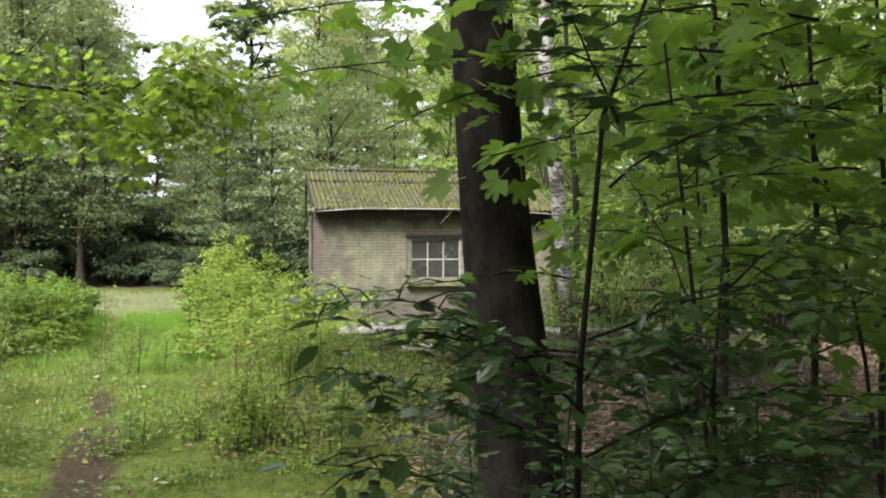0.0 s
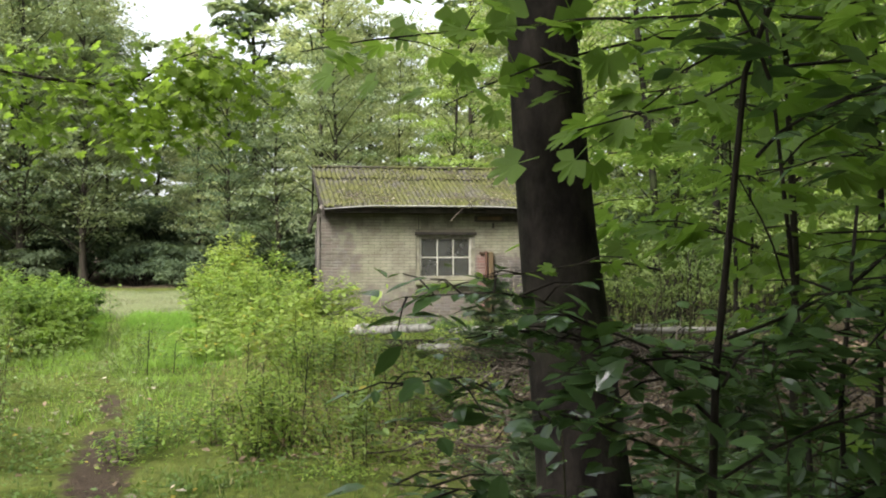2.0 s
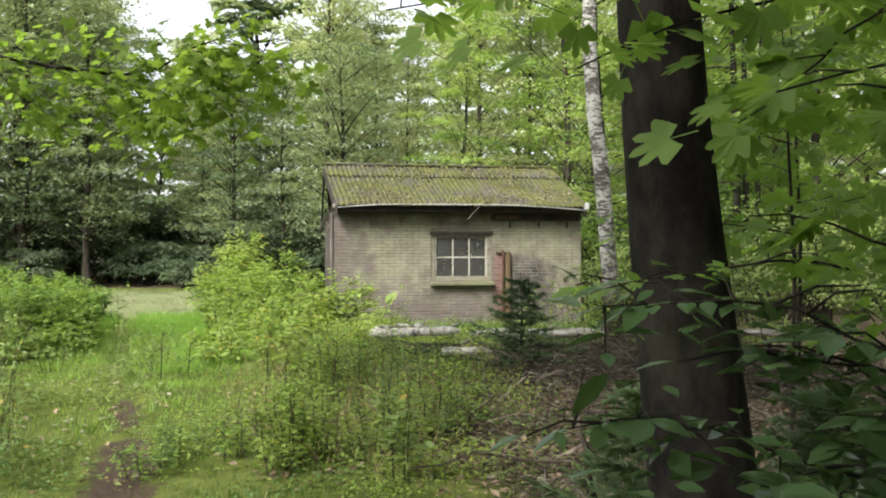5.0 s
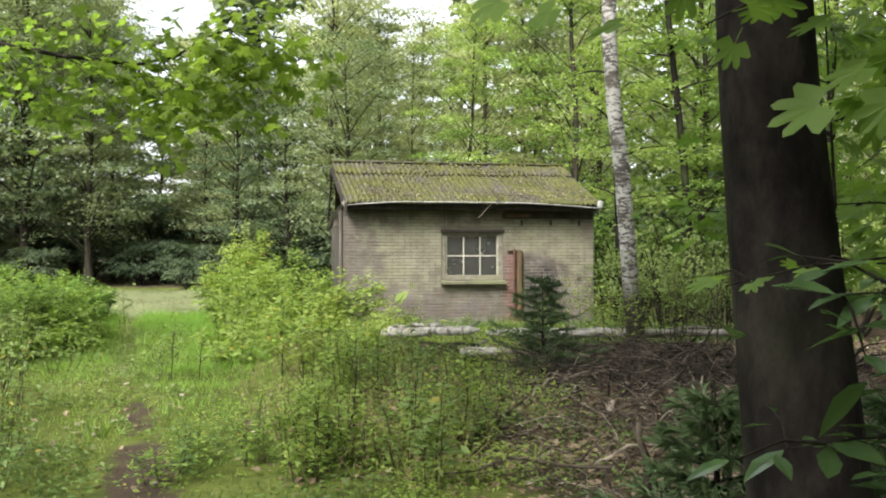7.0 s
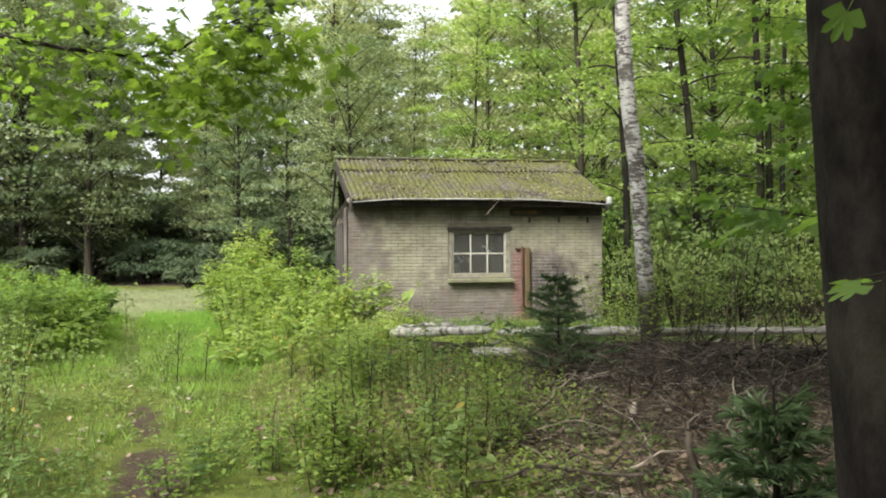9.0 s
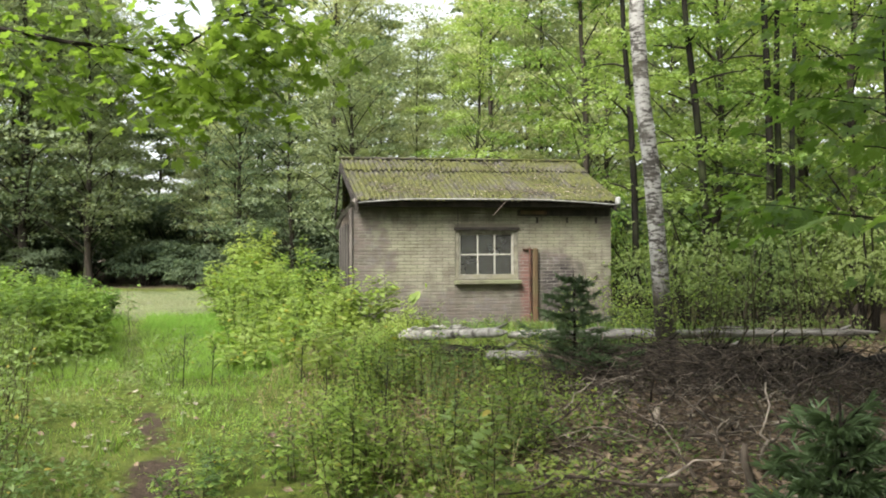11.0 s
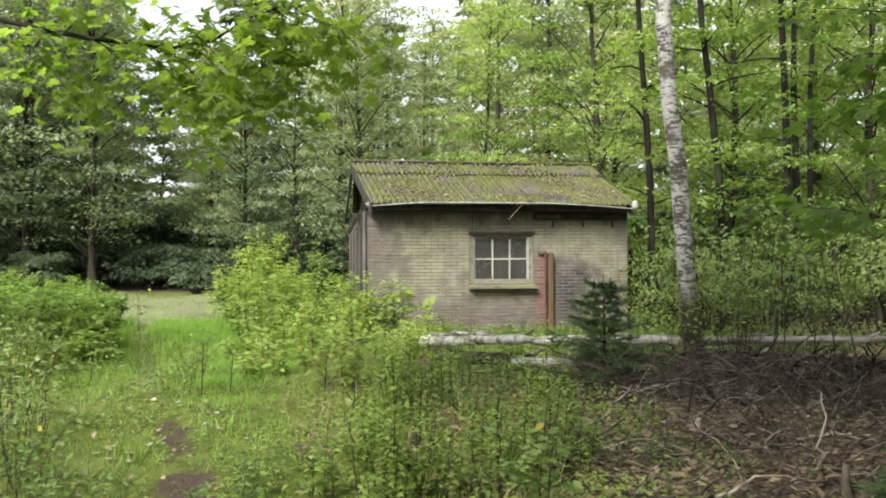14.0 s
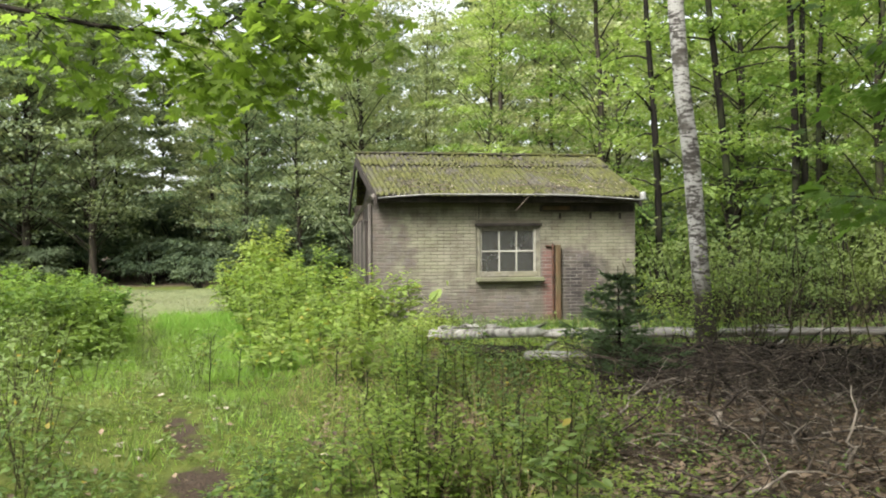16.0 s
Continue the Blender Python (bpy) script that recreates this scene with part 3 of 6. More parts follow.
wall_slab("floor", [(0.2, LONG - 0.2, 0.2, DEEP - 0.2, -0.2, 0.02)], INSIDE, hut)
# vertical boards on the open gable side
side_boards = part("cladding", box_bm(0.0, 0.018, 0.72, DEEP - 0.05, 0.0, 1.5), DARK_WOOD, hut, "tarred boarding")
for i in range(2, 16):
    y = 0.3 + i * 0.21
    top = 1.52 + 0.02 * math.sin(i * 2.3)
    part("plank", box_bm(-0.028, -0.002, y, y + 0.19, 0.02, top, 0.003), GREY_WOOD if i % 4 == 3 else DARK_WOOD, side_boards)
part("corner_post", box_bm(-0.045, -0.005, -0.03, 0.01, 0.0, 1.72), GREY_WOOD, hut, "pale weathered corner post")


# corrugated roof: two courses of sheets on each slope
def sheet(name, u0, u1, v0, v1, lift, steep, skew0, skew1, waves):
    """A corrugated sheet between v0 (low) and v1 (high) on a slope; u shifts with the height."""
    nu, nv = waves * 6, 7
    uu, vv = np.meshgrid(np.linspace(0, 1, nu + 1), np.linspace(0, 1, nv + 1), indexing="ij")
    v = v0 + (v1 - v0) * vv
    share = (v + 0.32) / 2.16 if steep > 0 else (DEEP + 0.3 - v) / 2.16
    u = u0 + (u1 - u0) * uu + skew0 + (skew1 - skew0) * share
    z = EAVE_Z - 0.02 + (RIDGE_Z - EAVE_Z) * share + lift + 0.016 * np.sin(uu * waves * 2 * np.pi)
    z = z - 0.02 * np.sin(np.pi * np.clip(u / LONG, 0, 1)) * share + 0.006 * np.sin(u * 5 + v * 3)
    top = np.stack([u, v, z], -1).reshape(-1, 3)
    low = top - [0, 0, 0.008]
    m = nv + 1
    i, j = np.meshgrid(np.arange(nu), np.arange(nv), indexing="ij")
    q = np.stack([i * m + j, (i + 1) * m + j, (i + 1) * m + j + 1, i * m + j + 1], -1).reshape(-1, 4)
    off = len(top)
    rim = []
    for a, b in [((k, 0), (k + 1, 0)) for k in range(nu)] + [((k + 1, nv), (k, nv)) for k in range(nu)] + [((0, k + 1), (0, k)) for k in range(nv)] + [((nu, k), (nu, k + 1)) for k in range(nv)]:
        p, r = a[0] * m + a[1], b[0] * m + b[1]
        rim.append((p, p + off, r + off, r))
    me = mesh_of(name, np.concatenate([top, low]), [np.concatenate([q, q[:, ::-1] + off, np.array(rim)])], ROOF, True)
    return me


roof = part("roof", box_bm(0.1, LONG - 0.1, -0.22, -0.18, EAVE_Z - 0.12, EAVE_Z - 0.05), DARK_WOOD, hut, "mossy corrugated fibre-cement roof")
for c in range(5):
    u0, u1 = 0.05 + c * 0.778, 0.05 + (c + 1) * 0.778 + 0.03
    for v0, v1, lift in ((-0.32, 1.3, 0.004 * (c % 2)), (1.2, 1.86, 0.03 + 0.004 * (c % 2))):
        part_of("roof_sheet", sheet("roof_sheet", u0, u1, v0, v1, lift, 1, 0.0, -0.14 + 0.046 * c, 10), roof)
    part_of("roof_sheet", sheet("roof_sheet", u0, u1, DEEP + 0.3, 1.82, 0.004 * (c % 2), -1, 0.0, -0.1, 10), roof)
part("ridge_cap", box_bm(-0.11, 4.02, 1.76, 1.92, RIDGE_Z + 0.0, RIDGE_Z + 0.035, 0.008), ROOF, roof, "flat grey ridge capping")
# verge boards under the roof's ends
for u0, d0 in ((0.03, -0.13), (3.9, 0.06)):
    for v0, z0, v1, z1 in ((-0.3, EAVE_Z - 0.05, 1.84, RIDGE_Z - 0.05), (1.84, RIDGE_Z - 0.05, DEEP + 0.28, EAVE_Z - 0.05)):
        bm = bmesh.new()
        a0, a1 = (0.0, d0) if v0 < 0 else (d0, d0)
        pts = [(u0 + a0, v0, z0), (u0 + a1, v1, z1), (u0 + a1, v1, z1 - 0.13), (u0 + a0, v0, z0 - 0.13)]
        va = [bm.verts.new(p) for p in pts]
        vb = [bm.verts.new((p[0] + 0.03, p[1], p[2])) for p in pts]
        bm.faces.new(va[::-1])
        bm.faces.new(vb)
        for i in range(4):
            bm.faces.new((va[i], va[(i + 1) % 4], vb[(i + 1) % 4], vb[i]))
        bmesh.ops.recalc_face_normals(bm, faces=bm.faces[:])
        part("verge_board", bm, DARK_WOOD, roof)
# a loose brace hangs from the eaves corner over the gable
t = Tubes().add([(0.02, -0.2, EAVE_Z - 0.03), (-0.12, 0.9, 1.62), (-0.16, 1.4, 1.46)], [0.04, 0.04, 0.035], 4)
part_of("brace", t.mesh("brace", GREY_WOOD, False), hut, "pale broken board")
part("fascia", box_bm(0.02, LONG - 0.02, -0.06, -0.02, 1.74, 1.83, 0.003), DARK_WOOD, hut, "dark wall plate under the eaves")

# the gutter: a thin drooping zinc lip with a white end cap
s = np.linspace(0, 1, 24)
gz = 1.835 - 0.055 * np.clip(1 - s / 0.22, 0, 1) ** 1.5 - 0.075 * np.clip((s - 0.62) / 0.38, 0, 1) ** 1.6
t = Tubes().add(np.column_stack([0.06 + s * 3.86, np.full(24, -0.36), gz]), np.full(24, 0.011), 6)
gutter = part_of("gutter", t.mesh("gutter", ZINC), hut, "thin sagging zinc gutter lip")
part("end_cap", box_bm(3.9, 3.96, -0.4, -0.28, 1.76, 1.88, 0.02), WHITE_CAP, gutter, "white plastic gutter end")

# the window
window = part("window", box_bm(WIN[0], WIN[1], 0.02, 0.06, WIN[3] - 0.045, WIN[3]), OLD_PAINT, hut, "six-pane timber window with flaking pale paint")
part("window_frame", box_bm(WIN[0], WIN[0] + 0.06, 0.02, 0.09, WIN[2], WIN[3] - 0.045), OLD_PAINT, window)
part("window_frame", box_bm(WIN[1] - 0.06, WIN[1], 0.02, 0.09, WIN[2], WIN[3] - 0.045), OLD_PAINT, window)
part("window_frame", box_bm(WIN[0] + 0.06, WIN[1] - 0.06, 0.0, 0.09, WIN[2], WIN[2] + 0.075), OLD_PAINT, window)
wx0, wx1, wz0, wz1 = WIN[0] + 0.06, WIN[1] - 0.06, WIN[2] + 0.075, WIN[3] - 0.045
part("sash", box_bm(wx0, wx0 + 0.03, 0.045, 0.08, wz0, wz1), BAR_PAINT, window)
part("sash", box_bm(wx1 - 0.03, wx1, 0.045, 0.08, wz0, wz1), BAR_PAINT, window)
part("sash", box_bm(wx0 + 0.03, wx1 - 0.03, 0.045, 0.08, wz1 - 0.03, wz1), OLD_PAINT, window)
gx = [wx0 + 0.03 + (wx1 - wx0 - 0.06) * k / 3 for k in range(4)]
gzs = [wz0, wz0 + (wz1 - 0.03 - wz0) * 0.5, wz1 - 0.03]
for k in (1, 2):
    part("glazing_bar", box_bm(gx[k] - 0.011, gx[k] + 0.011, 0.047, 0.078, wz0, wz1 - 0.03), BAR_PAINT, window)
part("glazing_bar", box_bm(gx[0], gx[3], 0.049, 0.076, gzs[1] - 0.011, gzs[1] + 0.011, 0.003), BAR_PAINT, window)
for a in range(3):
    for b in range(2):
        pane = part("pane", box_bm(gx[a] + 0.008, gx[a + 1] - 0.008, 0.06, 0.064, gzs[b] + 0.006, gzs[b + 1] - 0.006, 0), GLASS, window, "dusty glass pane")
part("sill", box_bm(WIN[0] - 0.02, WIN[1] + 0.03, -0.11, 0.05, 0.59, WIN[2] - 0.01, 0.01), CONCRETE, window, "mossy pale concrete sill")
part("crack", box_bm(1.555, 1.563, -0.0035, 0.006, WIN[3] + 0.045, 1.72, 0.001), DARK_WOOD, hut, "dark upright crack above the window")
part("drip_board", box_bm(WIN[0] - 0.02, WIN[1] + 0.02, -0.025, 0.01, WIN[3] - 0.005, WIN[3] + 0.04), DARK_WOOD, hut)

# pipe, beam, dark boxes for the shaded recess and slots on the wall's far half
t = Tubes().add([(2.66, -0.03, -0.05), (2.66, -0.03, 0.6), (2.655, -0.03, 1.14)], [0.016] * 3, 8)
pipe = part_of("downpipe", t.mesh("downpipe", RUST), hut, "rusty iron pipe")
part("bracket", box_bm(2.55, 2.7, -0.035, 0.0, 1.09, 1.115, 0.003), RUST, pipe)
part("timber_post", box_bm(2.7, 2.775, -0.06, 0.0, -0.05, 1.12, 0.01), BEAM, hut, "mossy brown timber post")
recess = part("wall_recess", box_bm(2.47, 3.92, -0.007, 0.01, 1.605, 1.7, 0.002), DARK_WOOD, hut, "dark strip put in for the shaded recess below the eaves")
part("board", box_bm(2.52, 2.93, -0.014, -0.004, 1.632, 1.69, 0.003), BEAM, recess, "brown panel put in for the paler wall inside the recess")
# Dark boxes, slightly proud, imitate the shade inside three open holes.
for u in (2.78, 3.25, 3.71):
    part("slot", box_bm(u - 0.018, u + 0.018, -0.003, 0.012, 1.5, 1.59, 0.002), DARK_WOOD, hut, "dark inset put in for the shaded hole of a missing brick")


# ---- trees of the wood ----
def patchy(x, y, f=1.0):
    return 0.5 + 0.5 * np.sin(x * 2.1 * f + np.sin(y * 1.7 * f) * 1.4) * np.sin(y * 2.6 * f + np.sin(x * 1.9 * f))


def spray_points(centre, out, n, wide, thick):
    """Leaves of one flattened bough: places, growing directions, normals."""
    p = rng.normal(0, 0.5, (n, 3)) * [wide, wide, thick]
    d = p * [1, 1, 0.2] + np.asarray(out) * wide * 0.7 + rng.normal(0, 0.25, (n, 3)) * wide
    r = np.hypot(p[:, 0], p[:, 1])
    d[:, 2] -= 0.35 * wide
    return p + centre - np.array([0, 0, 1]) * (0.22 * r ** 2 / max(wide, 0.1))[:, None], d, up_normals(n, 0.45)


def plate_points(centre, out, n, wide):
    """Leaves of one broad flat layer with a lobed rim, drooping outwards: places, growing directions, normals."""
    a = rng.uniform(0, 2 * np.pi, n)
    k = rng.uniform(0, 6.28, 3)
    rim = 0.72 + 0.2 * np.sin(3 * a + k[0]) + 0.14 * np.sin(5 * a + k[1]) + 0.1 * np.sin(9 * a + k[2])
    r = wide * rim * rng.random(n) ** 0.55
    p = np.column_stack([r * np.cos(a), r * np.sin(a), rng.normal(0, 0.05 * wide, n) + 0.07 * wide * np.sin(r / wide * 9 + a * 3 + k[0]) - 0.2 * r * r / wide])
    d = np.column_stack([np.cos(a), np.sin(a), np.full(n, -0.25)]) * 0.5 + rng.normal(0, 0.6, (n, 3)) * [1, 1, 0.25]
    return p + centre, d, up_normals(n, 0.33)


def build_tree(name, label, tall, base, spread, trunk_r, boughs, per, leaf, shape, leafage, bark, lean=0.0, wide=0.75, top_narrow=0.6, sides=8, rise=0.75):
    """A tapered trunk, limbs to every bough and a crown of leaves."""
    tree = thing(name, pose(0, 0, 0), label, "tree")
    zs = np.linspace(-0.15, tall * 0.96, 9)
    mid = np.column_stack([lean * zs + np.cumsum(rng.normal(0, 0.05, 9)), np.cumsum(rng.normal(0, 0.05, 9)), zs])
    mid[:2, :2] = mid[0, :2] * 0
    rad = trunk_r * (1 - 0.85 * (zs / tall).clip(0, 1)) + trunk_r * 0.5 * np.exp(-zs.clip(0, 9) / 0.25)
    wood = Tubes().add(mid, rad, sides, True, 0.08)
    P, D, N = [], [], []
    for k in range(boughs):
        z = base + (tall - base) * (k + rng.random()) / boughs
        share = (z - base) / (tall - base)
        reach = spread * (1 - top_narrow * share) * (0.35 + 0.75 * rng.random()) * (0.55 + 0.9 * min(share * 3, 0.5))
        ang = k * 2.4 + rng.random()
        out = np.array([math.cos(ang), math.sin(ang), 0.0])
        foot = np.array([np.interp(z - rise * reach, zs, mid[:, i]) for i in range(3)])
        tip = np.array([*(foot[:2] + out[:2] * reach), z])
        wood.add(bend(foot, tip, 5, 0.06 * reach, 0.04), np.linspace(trunk_r * 0.22, 0.008, 5), 4, False)
        for q in (1.0, 0.55):
            c = foot + (tip - foot) * q
            p, d, n = plate_points(c + rng.normal(0, 0.15, 3), out, int(per * q), wide * (0.65 + 0.55 * rng.random()))
            P.append(p), D.append(d), N.append(n)
    P, D, N = np.concatenate(P), np.concatenate(D), np.concatenate(N)
    part_of("trunk", wood.mesh("trunk", bark), tree)
    part_of("crown", leaves("crown", P, D, N, leaf * (0.6 + 0.8 * rng.random(len(P))), shape, leafage, 1.25), tree)
    return tree


def put_copies(proto, spots, group):
    """Copies of a thing at (x, y, turn, scale)."""
    for x, y, turn, size in spots:
        ob = copy_thing(proto, pose(x, y, float(height(x, y)), 0, 0, turn) @ Matrix.Scale(size, 4))
        tagged(ob, group=group)


broad = build_tree("broadleaf_tree", "tall forest tree with layered grey-green foliage", 13.5, 3.0, 3.4, 0.14, 44, 190, 0.13, DIAMOND, LEAF_FAR_HAZE, BARK_FAR, wide=1.35, top_narrow=0.75)
broad.matrix_basis = pose(-14.4, 28.5, 0, 0, 0, 20)
slender = build_tree("slender_tree", "slender forest tree with thin dark trunk and airy crown", 15.0, 4.0, 2.4, 0.1, 40, 150, 0.125, DIAMOND, LEAF_FAR_HAZE, BARK_FAR, 0.01, wide=1.1, top_narrow=0.75, rise=1.1)
slender.matrix_basis = pose(-4.2, 27.5, 0, 0, 0, 75)
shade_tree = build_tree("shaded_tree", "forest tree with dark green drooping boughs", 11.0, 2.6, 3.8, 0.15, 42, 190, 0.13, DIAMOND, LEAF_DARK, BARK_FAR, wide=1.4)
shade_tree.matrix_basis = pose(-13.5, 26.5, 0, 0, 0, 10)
lime_tree = build_tree("lime_green_tree", "young tree with fresh yellow-green layered foliage", 10.0, 1.8, 2.7, 0.1, 46, 200, 0.088, DIAMOND, LEAF_LIME, BARK_FAR, wide=0.95)
lime_tree.matrix_basis = pose(4.6, 17.6, 0, 0, 0, 50)

r2 = random.Random(5)


def jitter(rows, spread=0.8):
    return [(x + r2.uniform(-spread, spread), y + r2.uniform(-spread, spread), r2.uniform(0, 360), s * r2.uniform(0.9, 1.12)) for x, y, s in rows]


put_copies(broad, jitter([(-4.7, 31.5, 0.9), (-1.6, 28.5, 0.68), (1.6, 30, 1.0), (-14.2, 33, 1.1), (-17.5, 30, 1.0), (-3.5, 35, 0.88), (5, 33, 1.0), (10, 29, 0.8), (-21, 27, 0.9), (-8.5, 29.5, 0.6), (-11.3, 38, 0.75), (15, 34, 1.1), (0.5, 37, 0.85), (-25, 34, 1.1)]), "edge of the wood")
put_copies(slender, jitter([(-1.8, 26.2, 0.55), (0.3, 25.3, 0.85), (2.6, 27.3, 0.95), (4.6, 25.2, 0.9), (7, 27.5, 0.55), (-7.4, 27.3, 0.42), (-15.5, 28.5, 0.85), (-11.6, 30.5, 0.62), (9, 22.5, 0.62), (12, 25, 0.95), (6, 38, 1.0), (-5.5, 40, 0.92), (12.5, 38, 0.6)]), "edge of the wood")
put_copies(shade_tree, jitter([(-10.8, 25.8, 0.8), (-7.4, 26.2, 0.55), (-16.5, 24.5, 0.9), (-18.5, 20.5, 0.95), (-20.5, 16, 1.0), (-5.2, 25.5, 0.6), (-22, 22, 1.1), (-26, 28, 1.2), (-2.8, 24.5, 0.6), (-17, 36, 1.1)]), "edge of the wood")
put_copies(lime_tree, jitter([(2.2, 19.6, 0.95), (7.6, 19.5, 1.1), (6.6, 14.5, 0.85), (9.5, 15.5, 1.0), (8.6, 11.5, 0.9), (12, 19, 1.2), (0.4, 22.0, 0.72), (5.4, 22, 0.75)]), "young trees beside the hut")
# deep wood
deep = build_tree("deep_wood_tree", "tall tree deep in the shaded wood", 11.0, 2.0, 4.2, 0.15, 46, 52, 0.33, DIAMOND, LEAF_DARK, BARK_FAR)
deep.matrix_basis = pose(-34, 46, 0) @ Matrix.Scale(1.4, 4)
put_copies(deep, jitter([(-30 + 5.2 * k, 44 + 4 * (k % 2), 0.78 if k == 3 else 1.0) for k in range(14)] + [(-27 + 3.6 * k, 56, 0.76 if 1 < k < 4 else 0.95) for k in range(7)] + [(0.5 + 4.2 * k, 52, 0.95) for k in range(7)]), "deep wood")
# unseen trees added behind the camera, placed to shade the foreground
put_copies(deep, jitter([(-5.5, -10, 1.0), (-0.5, -8, 1.0), (4.5, -6, 1.0), (8, -3, 1.0), (10.5, 4, 1.0), (2, -14, 1.3), (12, -9, 1.3)]) + [(-2.1, -3.6, 120, 0.54), (-6.5, -8.0, 40, 0.9), (1.6, -4.6, 200, 0.62), (5.0, -1.6, 300, 0.75)], "wood round the path")


# thin dark trunks beside the hut
def pole_tree(x, y, r, tall, lean, label, twin=()):
    tree = thing("young_tree", pose(x, y, float(height(x, y))), label, "tree", "thin trunks beside the hut")
    for k, (dx, dy, q) in enumerate(((0, 0, 1.0), *twin)):
        zs = np.linspace(-0.1, tall, 8)
        p = np.column_stack([dx + dx * 0.06 * zs + lean * zs + 0.05 * np.sin(zs * 0.9 + k), dy + 0.04 * np.sin(zs * 1.3 + k), zs])
        part_of("trunk", Tubes().add(p, r * q * (1 - 0.07 * zs.clip(0, 12)) + 0.4 * r * np.exp(-zs.clip(0, 5) / 0.15), 8, True, 0.1).mesh("trunk", BARK_DARK), tree)
    P, D, N = [], [], []
    for k in range(17):
        z = 1.8 + (tall - 1.8) * (k + rng.random()) / 17
        a = k * 2.4 + rng.random()
        out = np.array([math.cos(a), math.sin(a), 0])
        reach = (0.7 + 1.3 * rng.random()) * (1 - 0.4 * z / tall)
        foot = np.array([lean * z, 0, z - 0.2])
        tip = foot + out * reach + [0, 0, 0.25 * rng.random()]
        part_of("branch", Tubes().add(bend(foot, tip, 5, 0.08, 0.03), np.linspace(0.022, 0.005, 5), 4, False).mesh("branch", BARK_TWIG), tree)
        for q in (1.0, 0.6):
            pp, d, n = plate_points(foot + (tip - foot) * q, out, 95, 0.75)
            P.append(pp), D.append(d), N.append(n)
    P, D, N = np.concatenate(P), np.concatenate(D), np.concatenate(N)
    part_of("crown", leaves("crown", P, D, N, 0.088 * (0.6 + 0.8 * rng.random(len(P))), DIAMOND, LEAF_LIME, 1.25), tree)


pole_tree(2.35, 14.6, 0.065, 8, -0.03, "thin dark trunk with fresh green leaves behind the hut")
pole_tree(3.75, 15.2, 0.08, 9, -0.07, "leaning thin dark trunk with fresh green leaves")
pole_tree(4.65, 15.0, 0.08, 9, 0.0, "cluster of thin dark trunks in green foliage", ((0.22, 0.2, 0.9), (0.34, -0.1, 0.7)))


# the birch
def build_birch():
    x, y = 1.42, 9.4
    tree = thing("birch_tree", pose(x, y, float(height(x, y))), "crooked white-barked birch with dark scars", "tree")
    zs = np.array([-0.1, 0.15, 0.5, 0.9, 1.4, 2.0, 2.6, 3.4, 5, 7, 9])
    dx = np.array([0.04, 0.02, -0.02, -0.05, -0.09, -0.14, -0.22, -0.27, -0.25, -0.1, 0.1])
    p = np.column_stack([dx, 0.02 * np.sin(zs * 2), zs])
    part_of("trunk", Tubes().add(p, [0.14, 0.105, 0.09, 0.085, 0.083, 0.081, 0.079, 0.075, 0.062, 0.045, 0.012], 14, True, 0.08).mesh("trunk", BIRCH), tree)
    P, D, N = [], [], []
    for k in range(30):
        z = 4.2 + 5 * k / 30
        a = k * 2.4
        out = np.array([math.cos(a), math.sin(a), 0])
        foot = np.array([np.interp(z, zs, dx), 0, z])
        tip = foot + out * (0.7 + rng.random()) + [0, 0, 0.2]
        part_of("branch", Tubes().add(bend(foot, tip, 5, 0.1, 0.03), np.linspace(0.018, 0.004, 5), 4, False).mesh("branch", BARK_TWIG), tree)
        pp, d, n = spray_points(tip, out, 70, 0.55, 0.3)
        P.append(pp), D.append(d), N.append(n)
    P, D, N = np.concatenate(P), np.concatenate(D), np.concatenate(N)
    part_of("crown", leaves("crown", P, D, N, 0.06 * (0.7 + 0.6 * rng.random(len(P))), DIAMOND, LEAF_LIME), tree)


build_birch()


# ---- shrubs ----
def build_shrub(name, label, category, x, y, tall, spread, stems, per, leaf, shape, leafage, group="", bare=0.25, curl=0.2):
    shrub = thing(name, pose(x, y, float(height(x, y)), 0, 0, 0), label, category, group)
    P, D, N = [], [], []
    twigs = Tubes()
    for k in range(stems):
        a = k * 2.4 + rng.random() * 1.2
        r = spread * math.sqrt(rng.random())
        h = tall * (0.55 + 0.45 * rng.random()) * (1 - 0.35 * (r / spread) ** 2)
        foot = np.array([0.3 * r * math.cos(a), 0.3 * r * math.sin(a), -0.04])
        tip = np.array([r * math.cos(a), r * math.sin(a), h])
        line = bend(foot, tip, 7, 0.12 * tall, 0.03 * tall)
        t = Tubes().add(line, np.linspace(0.002 + 0.0026 * tall, 0.0012, 7), 5, False)
        n = per
        s = bare + (1 - bare) * rng.random(n) ** 0.8
        q = np.array([[np.interp(v, np.linspace(0, 1, 7), line[:, i]) for i in range(3)] for v in s])
        side = rng.normal(0, 1, (n, 3)) * [1, 1, 0.35]
        side /= np.linalg.norm(side, axis=1, keepdims=True)
        off = side * (0.02 + curl * tall * rng.random((n, 1)) ** 1.3)
        for i in range(0, n, 5):
            twigs.add(np.array([q[i], q[i] + off[i] * 0.9]), [0.002, 0.001], 3, False)
        part_of("stem", t.mesh("stem", BARK_STEM), shrub)
        P.append(q + off), D.append(side + [0, 0, 0.05]), N.append(up_normals(n, 0.5))
    P, D, N = np.concatenate(P), np.concatenate(D), np.concatenate(N)
    part_of("twiglet", twigs.mesh("twiglet", BARK_STEM), shrub, "", "stuff")
    part_of("foliage", leaves("foliage", P, D, N, leaf * (0.6 + 0.7 * rng.random(len(P))), shape, leafage), shrub)
    return shrub


